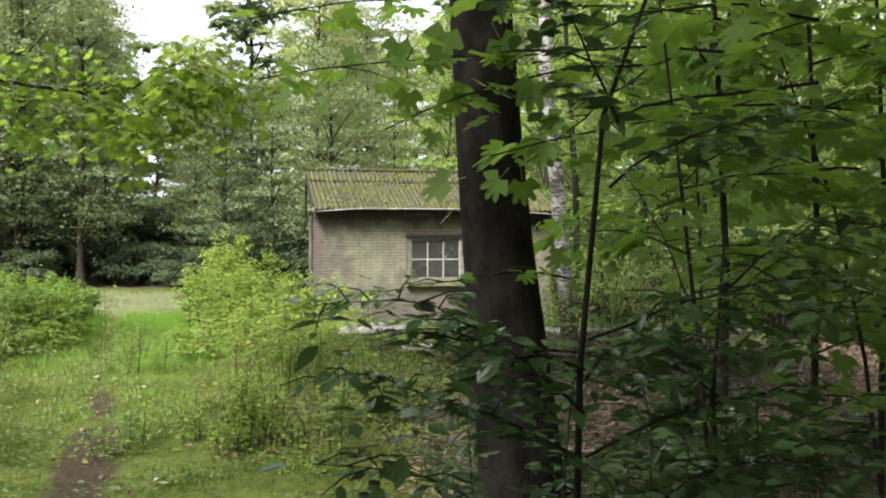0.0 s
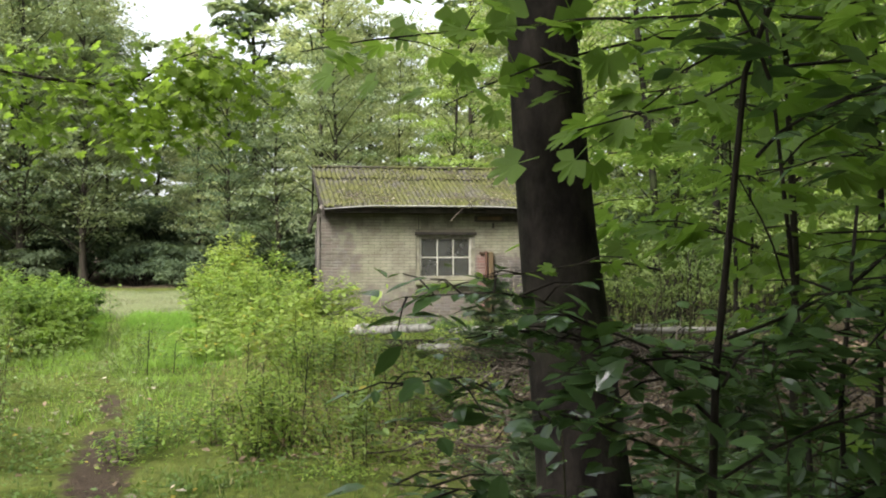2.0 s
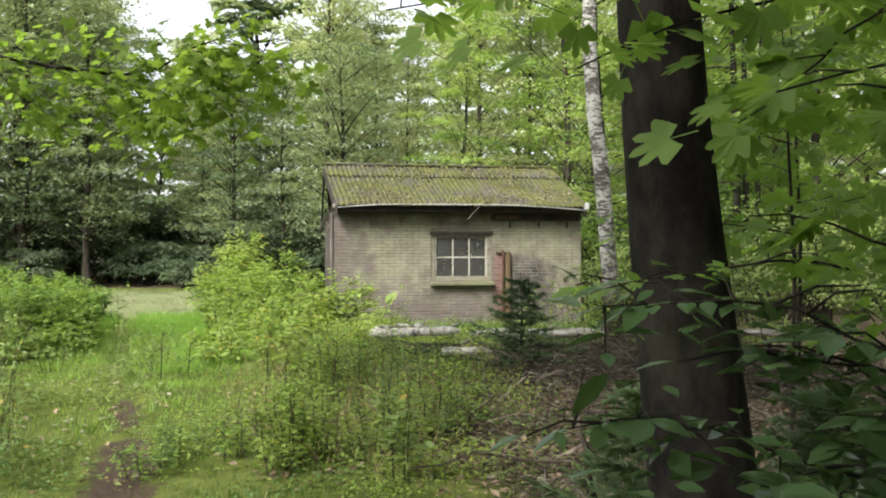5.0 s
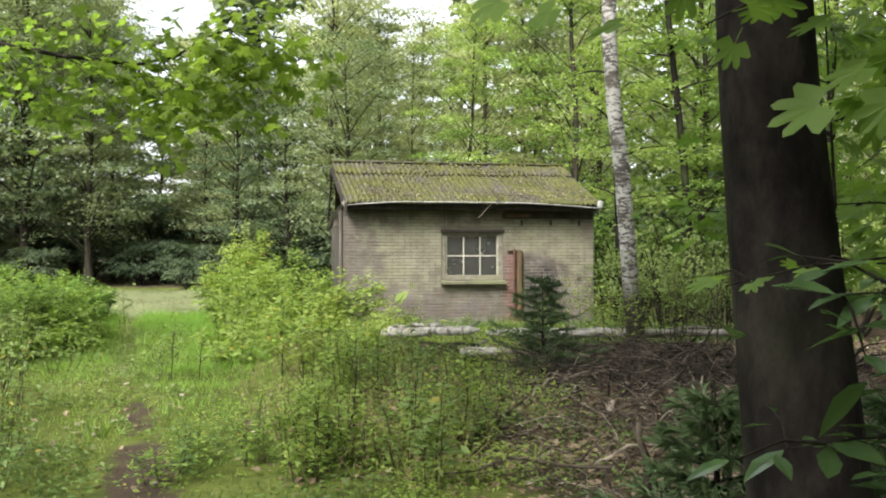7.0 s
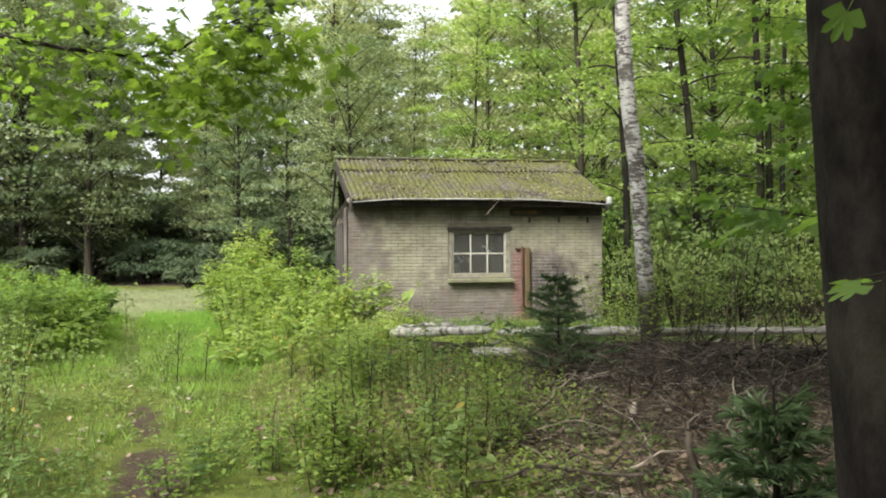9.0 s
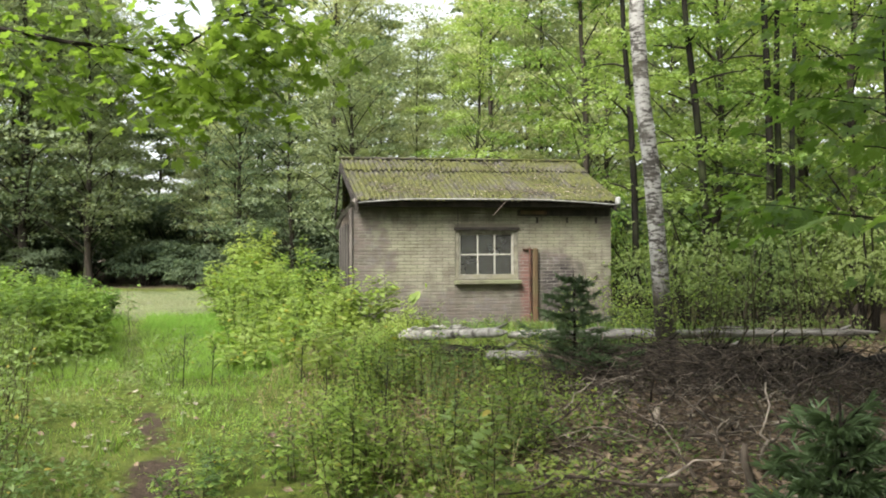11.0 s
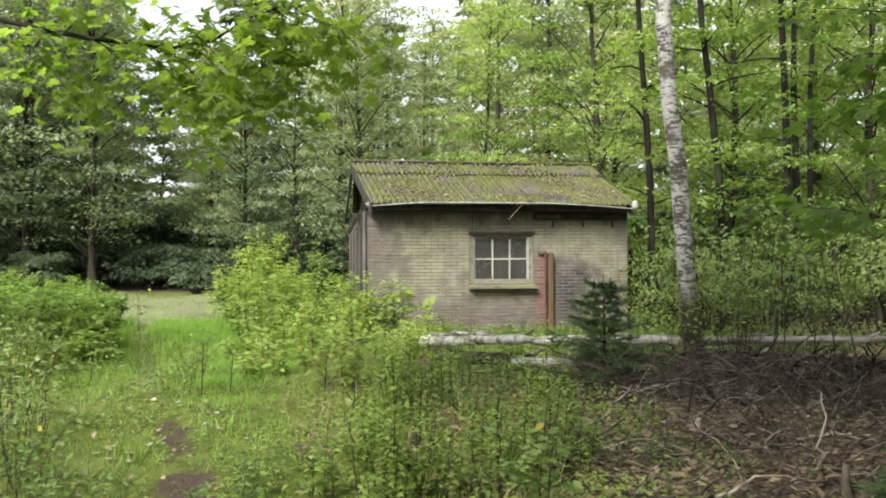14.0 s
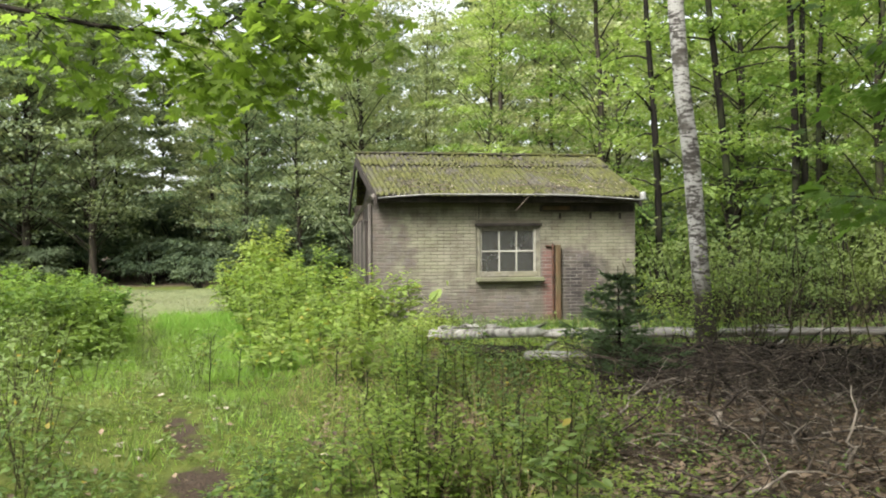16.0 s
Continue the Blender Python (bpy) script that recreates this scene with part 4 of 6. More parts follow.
def shoot_bush(name, label, category, x, y, tall, spread, stems, leaf, leafage, group, dense=46, bare=0.2, shape=None):
    """A bush of upright shoots: every shoot has side twigs, every twig its leaves."""
    bush = thing(name, pose(x, y, float(height(x, y))), label, category, group)
    P, D, N, S = [], [], [], []
    twigs = Tubes()
    for k in range(stems):
        a = k * 2.4 + rng.random() * 1.2
        r = spread * math.sqrt((k + 0.3) / stems)
        h = tall * (0.6 + 0.4 * rng.random()) * (1 - 0.25 * (r / spread) ** 2) if k else tall
        foot = np.array([0.65 * r * math.cos(a), 0.65 * r * math.sin(a), -0.04])
        tip = foot + [0.4 * r * math.cos(a) + rng.normal(0, 0.06) * h, 0.4 * r * math.sin(a) + rng.normal(0, 0.06) * h, h]
        line = bend(foot, tip, 7, 0.03 * tall, 0.02 * tall)
        part_of("stem", Tubes().add(line, np.linspace(0.003 + 0.003 * tall, 0.0012, 7), 5, False).mesh("stem", BARK_STEM), bush)
        runs = [(line, bare, h)]
        for j in range(5):
            v = rng.uniform(0.25, 0.85)
            p = np.array([np.interp(v, np.linspace(0, 1, 7), line[:, i]) for i in range(3)])
            b = rng.uniform(0, 6.28)
            n = h * rng.uniform(0.16, 0.34)
            q = p + n * np.array([0.75 * math.cos(b), 0.75 * math.sin(b), rng.uniform(0.2, 0.8)])
            twigs.add(np.array([p, (p + q) / 2 + [0, 0, -0.02 * n], q]), [0.0025, 0.002, 0.001], 3, False)
            runs.append((np.array([p, (p + q) / 2 + [0, 0, -0.02 * n], q]), 0.25, n))
        for run, start, length in runs:
            n = max(4, int(dense * length))
            s = start + (1 - start) * (np.arange(n) + rng.random(n)) / n
            c = np.array([[np.interp(v, np.linspace(0, 1, len(run)), run[:, i]) for i in range(3)] for v in s])
            b = np.arange(n) * 2.4 + rng.random(n)
            d = np.column_stack([np.cos(b), np.sin(b), rng.uniform(-0.35, 0.45, n)])
            P.append(c + d * 0.015), D.append(d), N.append(up_normals(n, 0.4)), S.append(leaf * (1.15 - 0.55 * s) * rng.uniform(0.7, 1.2, n))
    part_of("twiglet", twigs.mesh("twiglet", BARK_STEM), bush, "", "stuff")
    P, D, N, S = (np.concatenate(v) for v in (P, D, N, S))
    part_of("foliage", leaves("foliage", P, D, N, S, shape or FOLDED, leafage), bush)
    return bush


for x, y, tall, spread, stems in ((-4.3, 16.3, 1.78, 0.42, 16), (-3.9, 15.9, 1.6, 0.36, 11), (-4.7, 16.4, 1.3, 0.45, 12), (-3.5, 15.0, 1.12, 0.42, 12), (-2.92, 13.7, 1.42, 0.3, 9), (-3.3, 13.8, 1.15, 0.45, 12),
                                  (-2.5, 12.9, 1.05, 0.4, 11), (-2.05, 12.3, 0.98, 0.38, 11), (-1.6, 12.15, 0.92, 0.24, 7), (-3.9, 14.3, 1.1, 0.45, 11), (-4.35, 15.0, 0.95, 0.45, 10), (-3.6, 12.9, 0.85, 0.45, 10),
                                  (-2.9, 12.2, 0.92, 0.45, 11), (-2.3, 11.6, 0.8, 0.45, 11), (-3.25, 11.6, 0.7, 0.42, 9), (-2.7, 10.9, 0.68, 0.42, 10), (-2.05, 10.7, 0.6, 0.42, 10), (-2.35, 9.7, 0.55, 0.4, 9),
                                  (-1.8, 8.5, 0.48, 0.36, 9), (-1.5, 9.5, 0.48, 0.36, 8), (-3.0, 10.1, 0.46, 0.35, 8), (-2.7, 9.1, 0.4, 0.32, 7), (-1.25, 11.5, 0.48, 0.35, 8), (-1.1, 10.5, 0.42, 0.35, 7)):
    shoot_bush("leafy_shrub", "sunlit yellow-green leafy shrub in front of the hut", "shrub", x, y, tall, spread, stems, 0.115 + 0.003 * (y - 9), LEAF_SHRUB, "shrubs before the hut", 40)
for x, y, tall, spread in ((-5.85, 10.5, 0.75, 0.5), (-5.75, 11.4, 0.8, 0.45), (-5.95, 12.4, 0.85, 0.6), (-6.5, 11.0, 0.9, 0.65), (-6.6, 10.0, 0.85, 0.6), (-6.7, 12.3, 0.9, 0.7), (-7.4, 11.2, 0.95, 0.8), (-7.5, 13.0, 0.9, 0.9), (-6.3, 13.7, 0.8, 0.6), (-6.0, 9.8, 0.7, 0.45), (-5.45, 9.6, 0.55, 0.35), (-5.4, 8.9, 0.5, 0.4), (-5.8, 8.9, 0.65, 0.45),
                           (-6.8, 14.6, 0.8, 0.6), (-7.4, 15.5, 0.8, 0.7), (-5.4, 11.5, 0.6, 0.4), (-5.3, 10.7, 0.66, 0.4), (-4.95, 10.6, 0.45, 0.35), (-4.7, 9.9, 0.38, 0.3), (-4.85, 9.2, 0.42, 0.3), (-7.9, 13.9, 1.05, 0.7)):
    shoot_bush("bramble_bush", "dense green bramble bush beside the grass path", "shrub", x, y, tall * 1.08, spread * 1.1, 22, 0.12, LEAF_BRAMBLE, "brambles left of the path", 58, 0.05)
shoot_bush("bramble_shoot", "thin arching bramble shoot with few leaves", "shrub", -5.0, 12.3, 0.75, 0.1, 2, 0.1, LEAF_BRAMBLE, "brambles left of the path", 14, 0.4)
for x, y, tall in ((-4.2, 7.6, 0.85), (-3.95, 6.9, 0.75), (-4.5, 8.4, 0.8), (-3.7, 6.0, 0.75), (-2.95, 5.0, 0.5), (-3.1, 5.5, 0.7), (-3.4, 5.9, 0.8), (-3.6, 6.6, 0.85), (-2.75, 4.7, 0.35), (-3.3, 5.2, 0.65), (-4.4, 6.9, 0.9), (-3.45, 5.6, 0.5), (-4.9, 9.2, 0.8), (-4.0, 8.3, 0.45), (-3.3, 9.0, 0.55), (-3.15, 8.3, 0.4)):
    build_shrub("tall_herb", "spindly herb with sparse small leaves and bare stalks", "plant", x, y, tall, 0.3, 7, 34, 0.042, FOLDED, LEAF_HERB, "herbs along the path", 0.3, 0.12)


# undergrowth round the hut and below the wood's edge
def far_shrub(x, y, tall, spread, leafage, leaf, boughs):
    ob = thing("undergrowth_shrub", pose(x, y, float(height(x, y))), "shaded broadleaf undergrowth at the wood's edge", "shrub", "undergrowth")
    P, D, N = [], [], []
    wood = Tubes()
    for k in range(boughs):
        a = k * 2.4 + rng.random()
        z = tall * (0.12 + 0.88 * rng.random())
        r = spread * math.sqrt(rng.random()) * (1 - 0.5 * (z / tall) ** 2)
        c = np.array([r * math.cos(a), r * math.sin(a), z])
        if k % 2 == 0:
            wood.add(bend([c[0] * 0.2, c[1] * 0.2, -0.05], c, 4, 0.1, 0.04), [0.02, 0.015, 0.01, 0.005], 4, False)
        p, d, n = spray_points(c, np.array([math.cos(a), math.sin(a), 0]), 55, 0.3 * spread, 0.1 * spread)
        P.append(p), D.append(d), N.append(n)
    part_of("stem", wood.mesh("stem", BARK_TWIG), ob)
    P, D, N = np.concatenate(P), np.concatenate(D), np.concatenate(N)
    part_of("foliage", leaves("foliage", P, D, N, leaf * (0.6 + 0.8 * rng.random(len(P))), DIAMOND, leafage), ob)
    return ob


bush_a = far_shrub(-3.2, 25.4, 1.5, 1.3, LEAF_UNDER_SHADE, 0.14, 34)
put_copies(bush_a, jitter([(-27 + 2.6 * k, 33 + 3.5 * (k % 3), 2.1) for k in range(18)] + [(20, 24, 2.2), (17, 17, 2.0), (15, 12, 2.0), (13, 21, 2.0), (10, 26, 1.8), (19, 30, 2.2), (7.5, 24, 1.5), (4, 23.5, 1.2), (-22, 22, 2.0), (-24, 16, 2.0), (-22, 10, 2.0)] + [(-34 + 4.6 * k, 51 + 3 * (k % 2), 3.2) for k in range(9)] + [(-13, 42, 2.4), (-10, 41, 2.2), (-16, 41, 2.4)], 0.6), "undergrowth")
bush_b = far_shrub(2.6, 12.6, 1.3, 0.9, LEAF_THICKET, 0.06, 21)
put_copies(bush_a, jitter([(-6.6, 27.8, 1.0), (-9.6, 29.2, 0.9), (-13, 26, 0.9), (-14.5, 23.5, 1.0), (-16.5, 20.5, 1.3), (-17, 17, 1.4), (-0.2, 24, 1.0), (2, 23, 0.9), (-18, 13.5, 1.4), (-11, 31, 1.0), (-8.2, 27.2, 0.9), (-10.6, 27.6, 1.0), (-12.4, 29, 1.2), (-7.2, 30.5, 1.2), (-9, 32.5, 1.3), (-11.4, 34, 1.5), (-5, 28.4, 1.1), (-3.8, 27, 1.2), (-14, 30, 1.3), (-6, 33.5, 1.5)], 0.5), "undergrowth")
bush_c = far_shrub(4.0, 18.6, 1.7, 1.2, LEAF_LIME, 0.09, 40)
put_copies(bush_c, [(6.5, 18.0, 80, 1.3), (2.6, 17.6, 10, 1.1), (9.0, 18.5, 150, 1.5), (11.5, 20.5, 60, 1.7), (5.2, 16.6, 200, 1.0), (7.6, 15.4, 300, 1.1)], "undergrowth")
put_copies(bush_a, [(8.0, 23.0, 20, 2.2), (4.0, 22.5, 10, 1.6), (-7.9, 24.9, 40, 0.58)], "undergrowth")
put_copies(bush_b, jitter([(3.4, 12.2, 1.0), (4.2, 13.0, 1.2), (5.0, 12.0, 1.2), (3.0, 11.8, 0.7), (4.4, 11.6, 0.9), (5.6, 10.9, 1.1), (6.4, 12.4, 1.4), (3.8, 14.4, 1.4), (2.4, 14.6, 1.2), (5.4, 14.6, 1.5), (7.2, 9.6, 1.3), (2.2, 13.2, 0.8)], 0.3), "undergrowth")


# low plants and seedlings in the middle
r3 = random.Random(11)
for k in range(56):
    y = r3.uniform(4.8, 10.2)
    x = -0.42 + 0.14 * (y - 5) - 1.6 * r3.random() ** 1.3
    tall = r3.uniform(0.25, 0.5) if k % 4 else r3.uniform(0.5, 0.75)
    shoot_bush("seedling", "knee-high yellow-green seedling on dark thin stems", "plant", x, y, tall, 0.14 + 0.12 * r3.random(), 5, 0.054, LEAF_SHRUB if k % 5 else LEAF_HERB, "seedlings on the forest floor", 70, 0.28)


# the little spruces
def build_spruce(x, y, tall, spread, label, tiers=13):
    tree = thing("young_spruce", pose(x, y, float(height(x, y))), label, "tree")
    part_of("trunk", Tubes().add([(0, 0, -0.05), (0.01, 0, tall * 0.5), (0, 0, tall)], [0.018, 0.012, 0.003], 6).mesh("trunk", BARK_TWIG), tree)
    P, D, N = [], [], []
    for k in range(tiers):
        z = tall * (0.1 + 0.85 * k / tiers)
        for b in range(6):
            a = b * 1.05 + k * 0.6 + rng.random() * 0.4
            reach = spread * (1 - 0.85 * k / tiers) * (0.55 + 0.65 * rng.random())
            tip = np.array([reach * math.cos(a), reach * math.sin(a), z + reach * rng.uniform(-0.15, 0.5) + rng.uniform(-0.03, 0.03)])
            part_of("branch", Tubes().add([(0, 0, z), tip], [0.005, 0.002], 3, False).mesh("branch", BARK_TWIG), tree)
            m = int(26 + 90 * reach)
            s = 0.12 + 0.88 * rng.random(m)[:, None]
            base = np.array([0, 0, z]) + (tip - [0, 0, z]) * s
            fan = np.array([-math.sin(a), math.cos(a), 0]) * (rng.random((m, 1)) - 0.5) * 0.42 * reach * (1.1 - s)
            P.append(base + fan), D.append(np.array([math.cos(a), math.sin(a), 0.25]) + fan * 8 + rng.normal(0, 0.45, (m, 3))), N.append(up_normals(m, 0.7))
    P, D, N = np.concatenate(P), np.concatenate(D), np.concatenate(N)
    part_of("needles", leaves("needles", P, D, N, 0.06, DIAMOND, NEEDLE, 0.3), tree)


for x, y, tall in ((1.9, 9.7, 1.25), (2.4, 10.3, 1.3), (1.05, 10.3, 1.0), (2.9, 10.4, 1.1), (0.75, 10.8, 0.9), (3.4, 10.6, 1.2), (1.6, 10.9, 1.2), (1.3, 9.0, 1.0), (1.62, 9.1, 1.35), (1.95, 9.1, 1.3), (1.15, 9.25, 0.9)):
    build_shrub("thicket_shrub", "thin straggly shrub with sparse small leaves by the birch", "shrub", x, y, tall, 0.4, 7, 36, 0.045, FOLDED, LEAF_THICKET if x > 1.8 else LEAF_SHRUB, "thicket round the birch", 0.25, 0.14)


build_spruce(0.3, 8.1, 0.97, 0.56, "small dark green spruce beside the fallen logs")
build_spruce(0.32, 3.5, 0.78, 0.45, "low dark spruce sapling in the shade")
build_spruce(1.15, 3.9, 0.7, 0.5, "low dark spruce sapling in the shade")


# ---- fallen logs and dead wood ----
def build_log(a, b, r, label, n=10, stub=True, material=None):
    ob = thing("fallen_log", pose(*a), label, "log", "fallen logs")
    n = 26
    line = bend((0, 0, 0), np.array(b) - np.array(a), n, 0.0, 0.004)
    w = np.linspace(0, 1, n)
    girth = r * (1.05 - 0.3 * w) * (1 + 0.07 * np.sin(w * 9 + r * 90))
    girth *= np.clip(np.minimum(w / 0.05 + 0.45, (1 - w) / 0.09 + 0.25), 0, 1)
    part_of("log", Tubes().add(line, girth, 14, True, 0.09).mesh("log", material or LOG_BARE), ob)
    if stub:
        m = line[n - 4]
        part_of("branch_stub", Tubes().add([m, m + [0.16, -0.04, r + 0.03]], [r * 0.4, r * 0.2], 6).mesh("branch_stub", LOG_BARE), ob)


def splinters(a, b, r, count):
    """Grey strips of split wood along a log."""
    a, b = np.array(a), np.array(b)
    for k in range(count):
        s = rng.uniform(0.0, 0.75)
        p = a + (b - a) * s + [0, rng.uniform(-0.8, 0.4) * r, r * rng.uniform(0.55, 0.95)]
        q = p + (b - a) / np.linalg.norm(b - a) * rng.uniform(0.2, 0.6) + rng.normal(0, 0.02, 3)
        ob = new("wood_splinter", Tubes().add(bend(p, q, 5, 0.01, 0.01), [0.004, 0.016, 0.018, 0.012, 0.003], 5, True, 0.4).mesh("wood_splinter", LOG_BARE, False))
        tagged(ob, "grey splinter of split wood lying on a log", "wood splinter", "splinters on the logs")


# a young shoot with drooping leaves before the hut's wall
foot = hut.matrix_basis @ Vector((0.9, -0.4, 0.0))
shoot = thing("leafy_shoot", pose(foot.x, foot.y, float(height(foot.x, foot.y))), "pale-stemmed shoot with drooping bright green leaves", "plant")
part_of("stem", Tubes().add([(0, 0, -0.02), (0.0, 0, 0.2), (0.01, 0, 0.42), (0.05, 0, 0.56), (0.12, 0, 0.61)], [0.008, 0.007, 0.006, 0.005, 0.003], 6).mesh("stem", PALE_STICK), shoot)
for k, (dx, dz, size) in enumerate(((0.03, 0.56, 0.2), (0.12, 0.6, 0.13), (-0.02, 0.47, 0.15), (-0.05, 0.53, 0.16))):
    part_of("leaf", leaves("leaf", np.array([[dx, -0.01 * k, dz]]), np.array([[-0.5 + 0.5 * (k == 1), -0.3, -0.7 + 0.9 * (k == 1)]]), np.array([[0.1, -0.8, 0.5]]), size, OVATE, LEAF_SHRUB), shoot)

splinters((-1.3, 10.2, 0.2), (-0.3, 8.3, 0.41), 0.055, 9)
splinters((-0.1, 10.0, 0.2), (3.4, 9.9, 0.22), 0.05, 14)
build_log((-1.35, 10.3, 0.17), (-0.25, 8.2, 0.42), 0.055, "bleached split fallen log with mossy underside")
# Added log: its dark bark fills in for the shaded hollow underneath.
build_log((-1.1, 9.9, 0.08), (-0.2, 8.35, 0.22), 0.07, "dark mossy log added for the shaded hollow under the bleached one", material=BARK_FAR)
build_log((-0.4, 8.5, 0.18), (0.03, 8.0, 0.25), 0.045, "short pale log end lying on the ground", 6, False)
build_log((-0.1, 10.0, 0.2), (3.8, 9.9, 0.22), 0.05, "long grey fallen trunk behind the birch")
build_log((0.2, 9.2, 0.1), (2.2, 9.3, 0.13), 0.06, "mossy fallen log among dead branches", material=BARK_FAR)
build_log((1.2, 8.6, 0.12), (3.0, 8.9, 0.12), 0.07, "dark fallen log among dead branches", material=BARK_FAR)


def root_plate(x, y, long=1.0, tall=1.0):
    """A dark upturned root mound of a fallen tree; also stands in for shade on the floor."""
    ob = thing("root_plate", pose(x, y, float(height(x, y))), "dark earthy root mound of an uprooted tree, also put in for floor shade", "stump")
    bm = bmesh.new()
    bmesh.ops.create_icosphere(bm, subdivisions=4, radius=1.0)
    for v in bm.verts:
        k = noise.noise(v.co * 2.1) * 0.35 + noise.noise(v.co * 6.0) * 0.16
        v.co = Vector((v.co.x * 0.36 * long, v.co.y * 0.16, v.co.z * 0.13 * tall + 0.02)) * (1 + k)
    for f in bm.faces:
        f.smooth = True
    part("earth", bm, SHADED_EARTH, ob)
    for k in range(9):
        a = k * 2.4
        p = np.array([0.3 * long * math.cos(a), 0.1 * math.sin(a) - 0.05, 0.08 + 0.1 * rng.random()])
        q = p * 1.7 + [0.1 * rng.normal(), -0.15 * rng.random(), 0.14 * rng.random()]
        part_of("root", Tubes().add(bend(p, q, 7, 0.03, 0.03), np.linspace(0.012, 0.003, 7), 6, True, 0.3).mesh("root", BARK_DARK), ob)


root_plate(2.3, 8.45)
# Five more mounds, added to make the shaded band of floor dark.
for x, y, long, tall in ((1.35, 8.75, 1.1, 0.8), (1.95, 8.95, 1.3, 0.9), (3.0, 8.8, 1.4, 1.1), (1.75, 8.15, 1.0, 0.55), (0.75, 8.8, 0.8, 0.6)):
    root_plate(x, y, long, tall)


def dead_twigs():
    t, bright = Tubes(), Tubes()
    for k in range(6000):
        y = rng.uniform(4.0, 9.6)
        x = rng.uniform(-0.2 + 0.2 * math.sin(y * 2), 4.0)
        if rng.random() < 0.35:
            x = rng.uniform(0.2, 3.0)
            y = rng.uniform(7.2, 9.0)
        if rng.random() > 0.15 + 0.85 * float(patchy(x * 1.0, y * 1.0, 1.6)) ** 1.5:
            continue
        a = rng.uniform(0, 2 * np.pi)
        n = rng.uniform(0.08, 0.5)
        lift = rng.uniform(-0.02, 0.55) if rng.random() < 0.4 else rng.uniform(0, 0.09)
        z = float(height(x, y)) + 0.008
        (bright if k % 4 == 0 else t).add(bend((x, y, z + rng.random() * 0.06), (x + n * math.cos(a), y + n * math.sin(a), z + abs(lift) * n * 2), 5, 0.03, 0.02 + 0.1 * n * rng.random()), np.linspace(rng.uniform(0.002, 0.005) if rng.random() < 0.9 else 0.011, 0.0014, 5), 3, False)
    ob = new("dead_twigs", t.mesh("dead_twigs", DEADWOOD))
    tagged(ob, "tangle of dry grey-brown twigs on the forest floor", "dead wood", kind="stuff")
    ob = new("dead_twigs", bright.mesh("dead_twigs", PALE_STICK))
    tagged(ob, "bleached pale twigs scattered over the dark tangle", "dead wood", kind="stuff")


dead_twigs()


def brush_pile():
    """Dark dead branches heaped between the spruce and the birch."""
    t = Tubes()
    for k in range(900):
        x, y = rng.normal(1.25, 0.75), rng.normal(8.1, 0.45)
        if not (0.15 < x < 3.2 and 7.2 < y < 9.0):
            continue
        a, n = rng.uniform(0, 2 * np.pi), rng.uniform(0.15, 0.7)
        z = float(height(x, y)) + 0.28 * rng.random() ** 1.5
        t.add(bend((x, y, z), (x + n * math.cos(a), y + 0.5 * n * math.sin(a), max(z + rng.uniform(-0.12, 0.16), 0.0)), 5, 0.03, 0.03), np.linspace(rng.uniform(0.003, 0.008), 0.002, 5), 4, False)
    tagged(new("brush_pile", t.mesh("brush_pile", DEADWOOD)), "heap of dark dead branches beside the fallen logs", "dead wood", kind="stuff")


brush_pile()
for a, b, r in (((-0.15, 6.6, 0.03), (0.3, 7.1, 0.22), 0.012), ((0.1, 7.6, 0.06), (1.3, 7.8, 0.16), 0.011), ((0.3, 5.0, 0.03), (-0.6, 4.8, 0.05), 0.014), ((1.2, 8.3, 0.05), (2.2, 8.0, 0.3), 0.013), ((1.6, 6.9, 0.02), (2.3, 7.2, 0.4), 0.015), ((0.5, 6.0, 0.02), (1.5, 6.2, 0.08), 0.014), ((-0.1, 8.9, 0.2), (-0.3, 8.3, 0.0), 0.01), ((0.9, 5.6, 0.0), (0.95, 5.65, 0.4), 0.012), ((0.75, 9.0, 0.0), (0.55, 9.1, 1.0), 0.012), ((2.0, 9.2, 0.0), (2.3, 9.1, 0.9), 0.015), ((0.15, 3.72, -0.02), (0.11, 3.66, 0.54), 0.03), ((0.32, 7.0, 0.02), (0.52, 7.25, 0.09), 0.0122)):
    ob = new("stick", Tubes().add(bend(a, b, 8, 0.02, 0.035), np.linspace(r * 0.8, r * 0.3, 8), 6, True, 0.3).mesh("stick", DEADWOOD if r > 0.0125 else PALE_STICK))
    tagged(ob, "bare grey dead branch lying among twigs", "branch", "dead branches")


def dry_stalk(x, y, tall):
    """A dark upright stalk with a few short side twigs."""
    ob = thing("dry_stalk", pose(x, y, float(height(x, y))), "thin dark dead stalk standing in the grass", "stalk", "dead stalks beside the path")
    part_of("stem", Tubes().add(bend((0, 0, -0.03), (0.02, 0, tall), 7, 0.0, 0.008), np.linspace(0.006, 0.003, 7), 5).mesh("stem", BARK_TWIG), ob)
    for k in range(4):
        z = tall * (0.45 + 0.14 * k)
        a = k * 2.4
        part_of("twig", Tubes().add([(0.01, 0, z), (0.07 * math.cos(a), 0.07 * math.sin(a), z + 0.06)], [0.003, 0.0015], 4).mesh("twig", BARK_TWIG), ob)


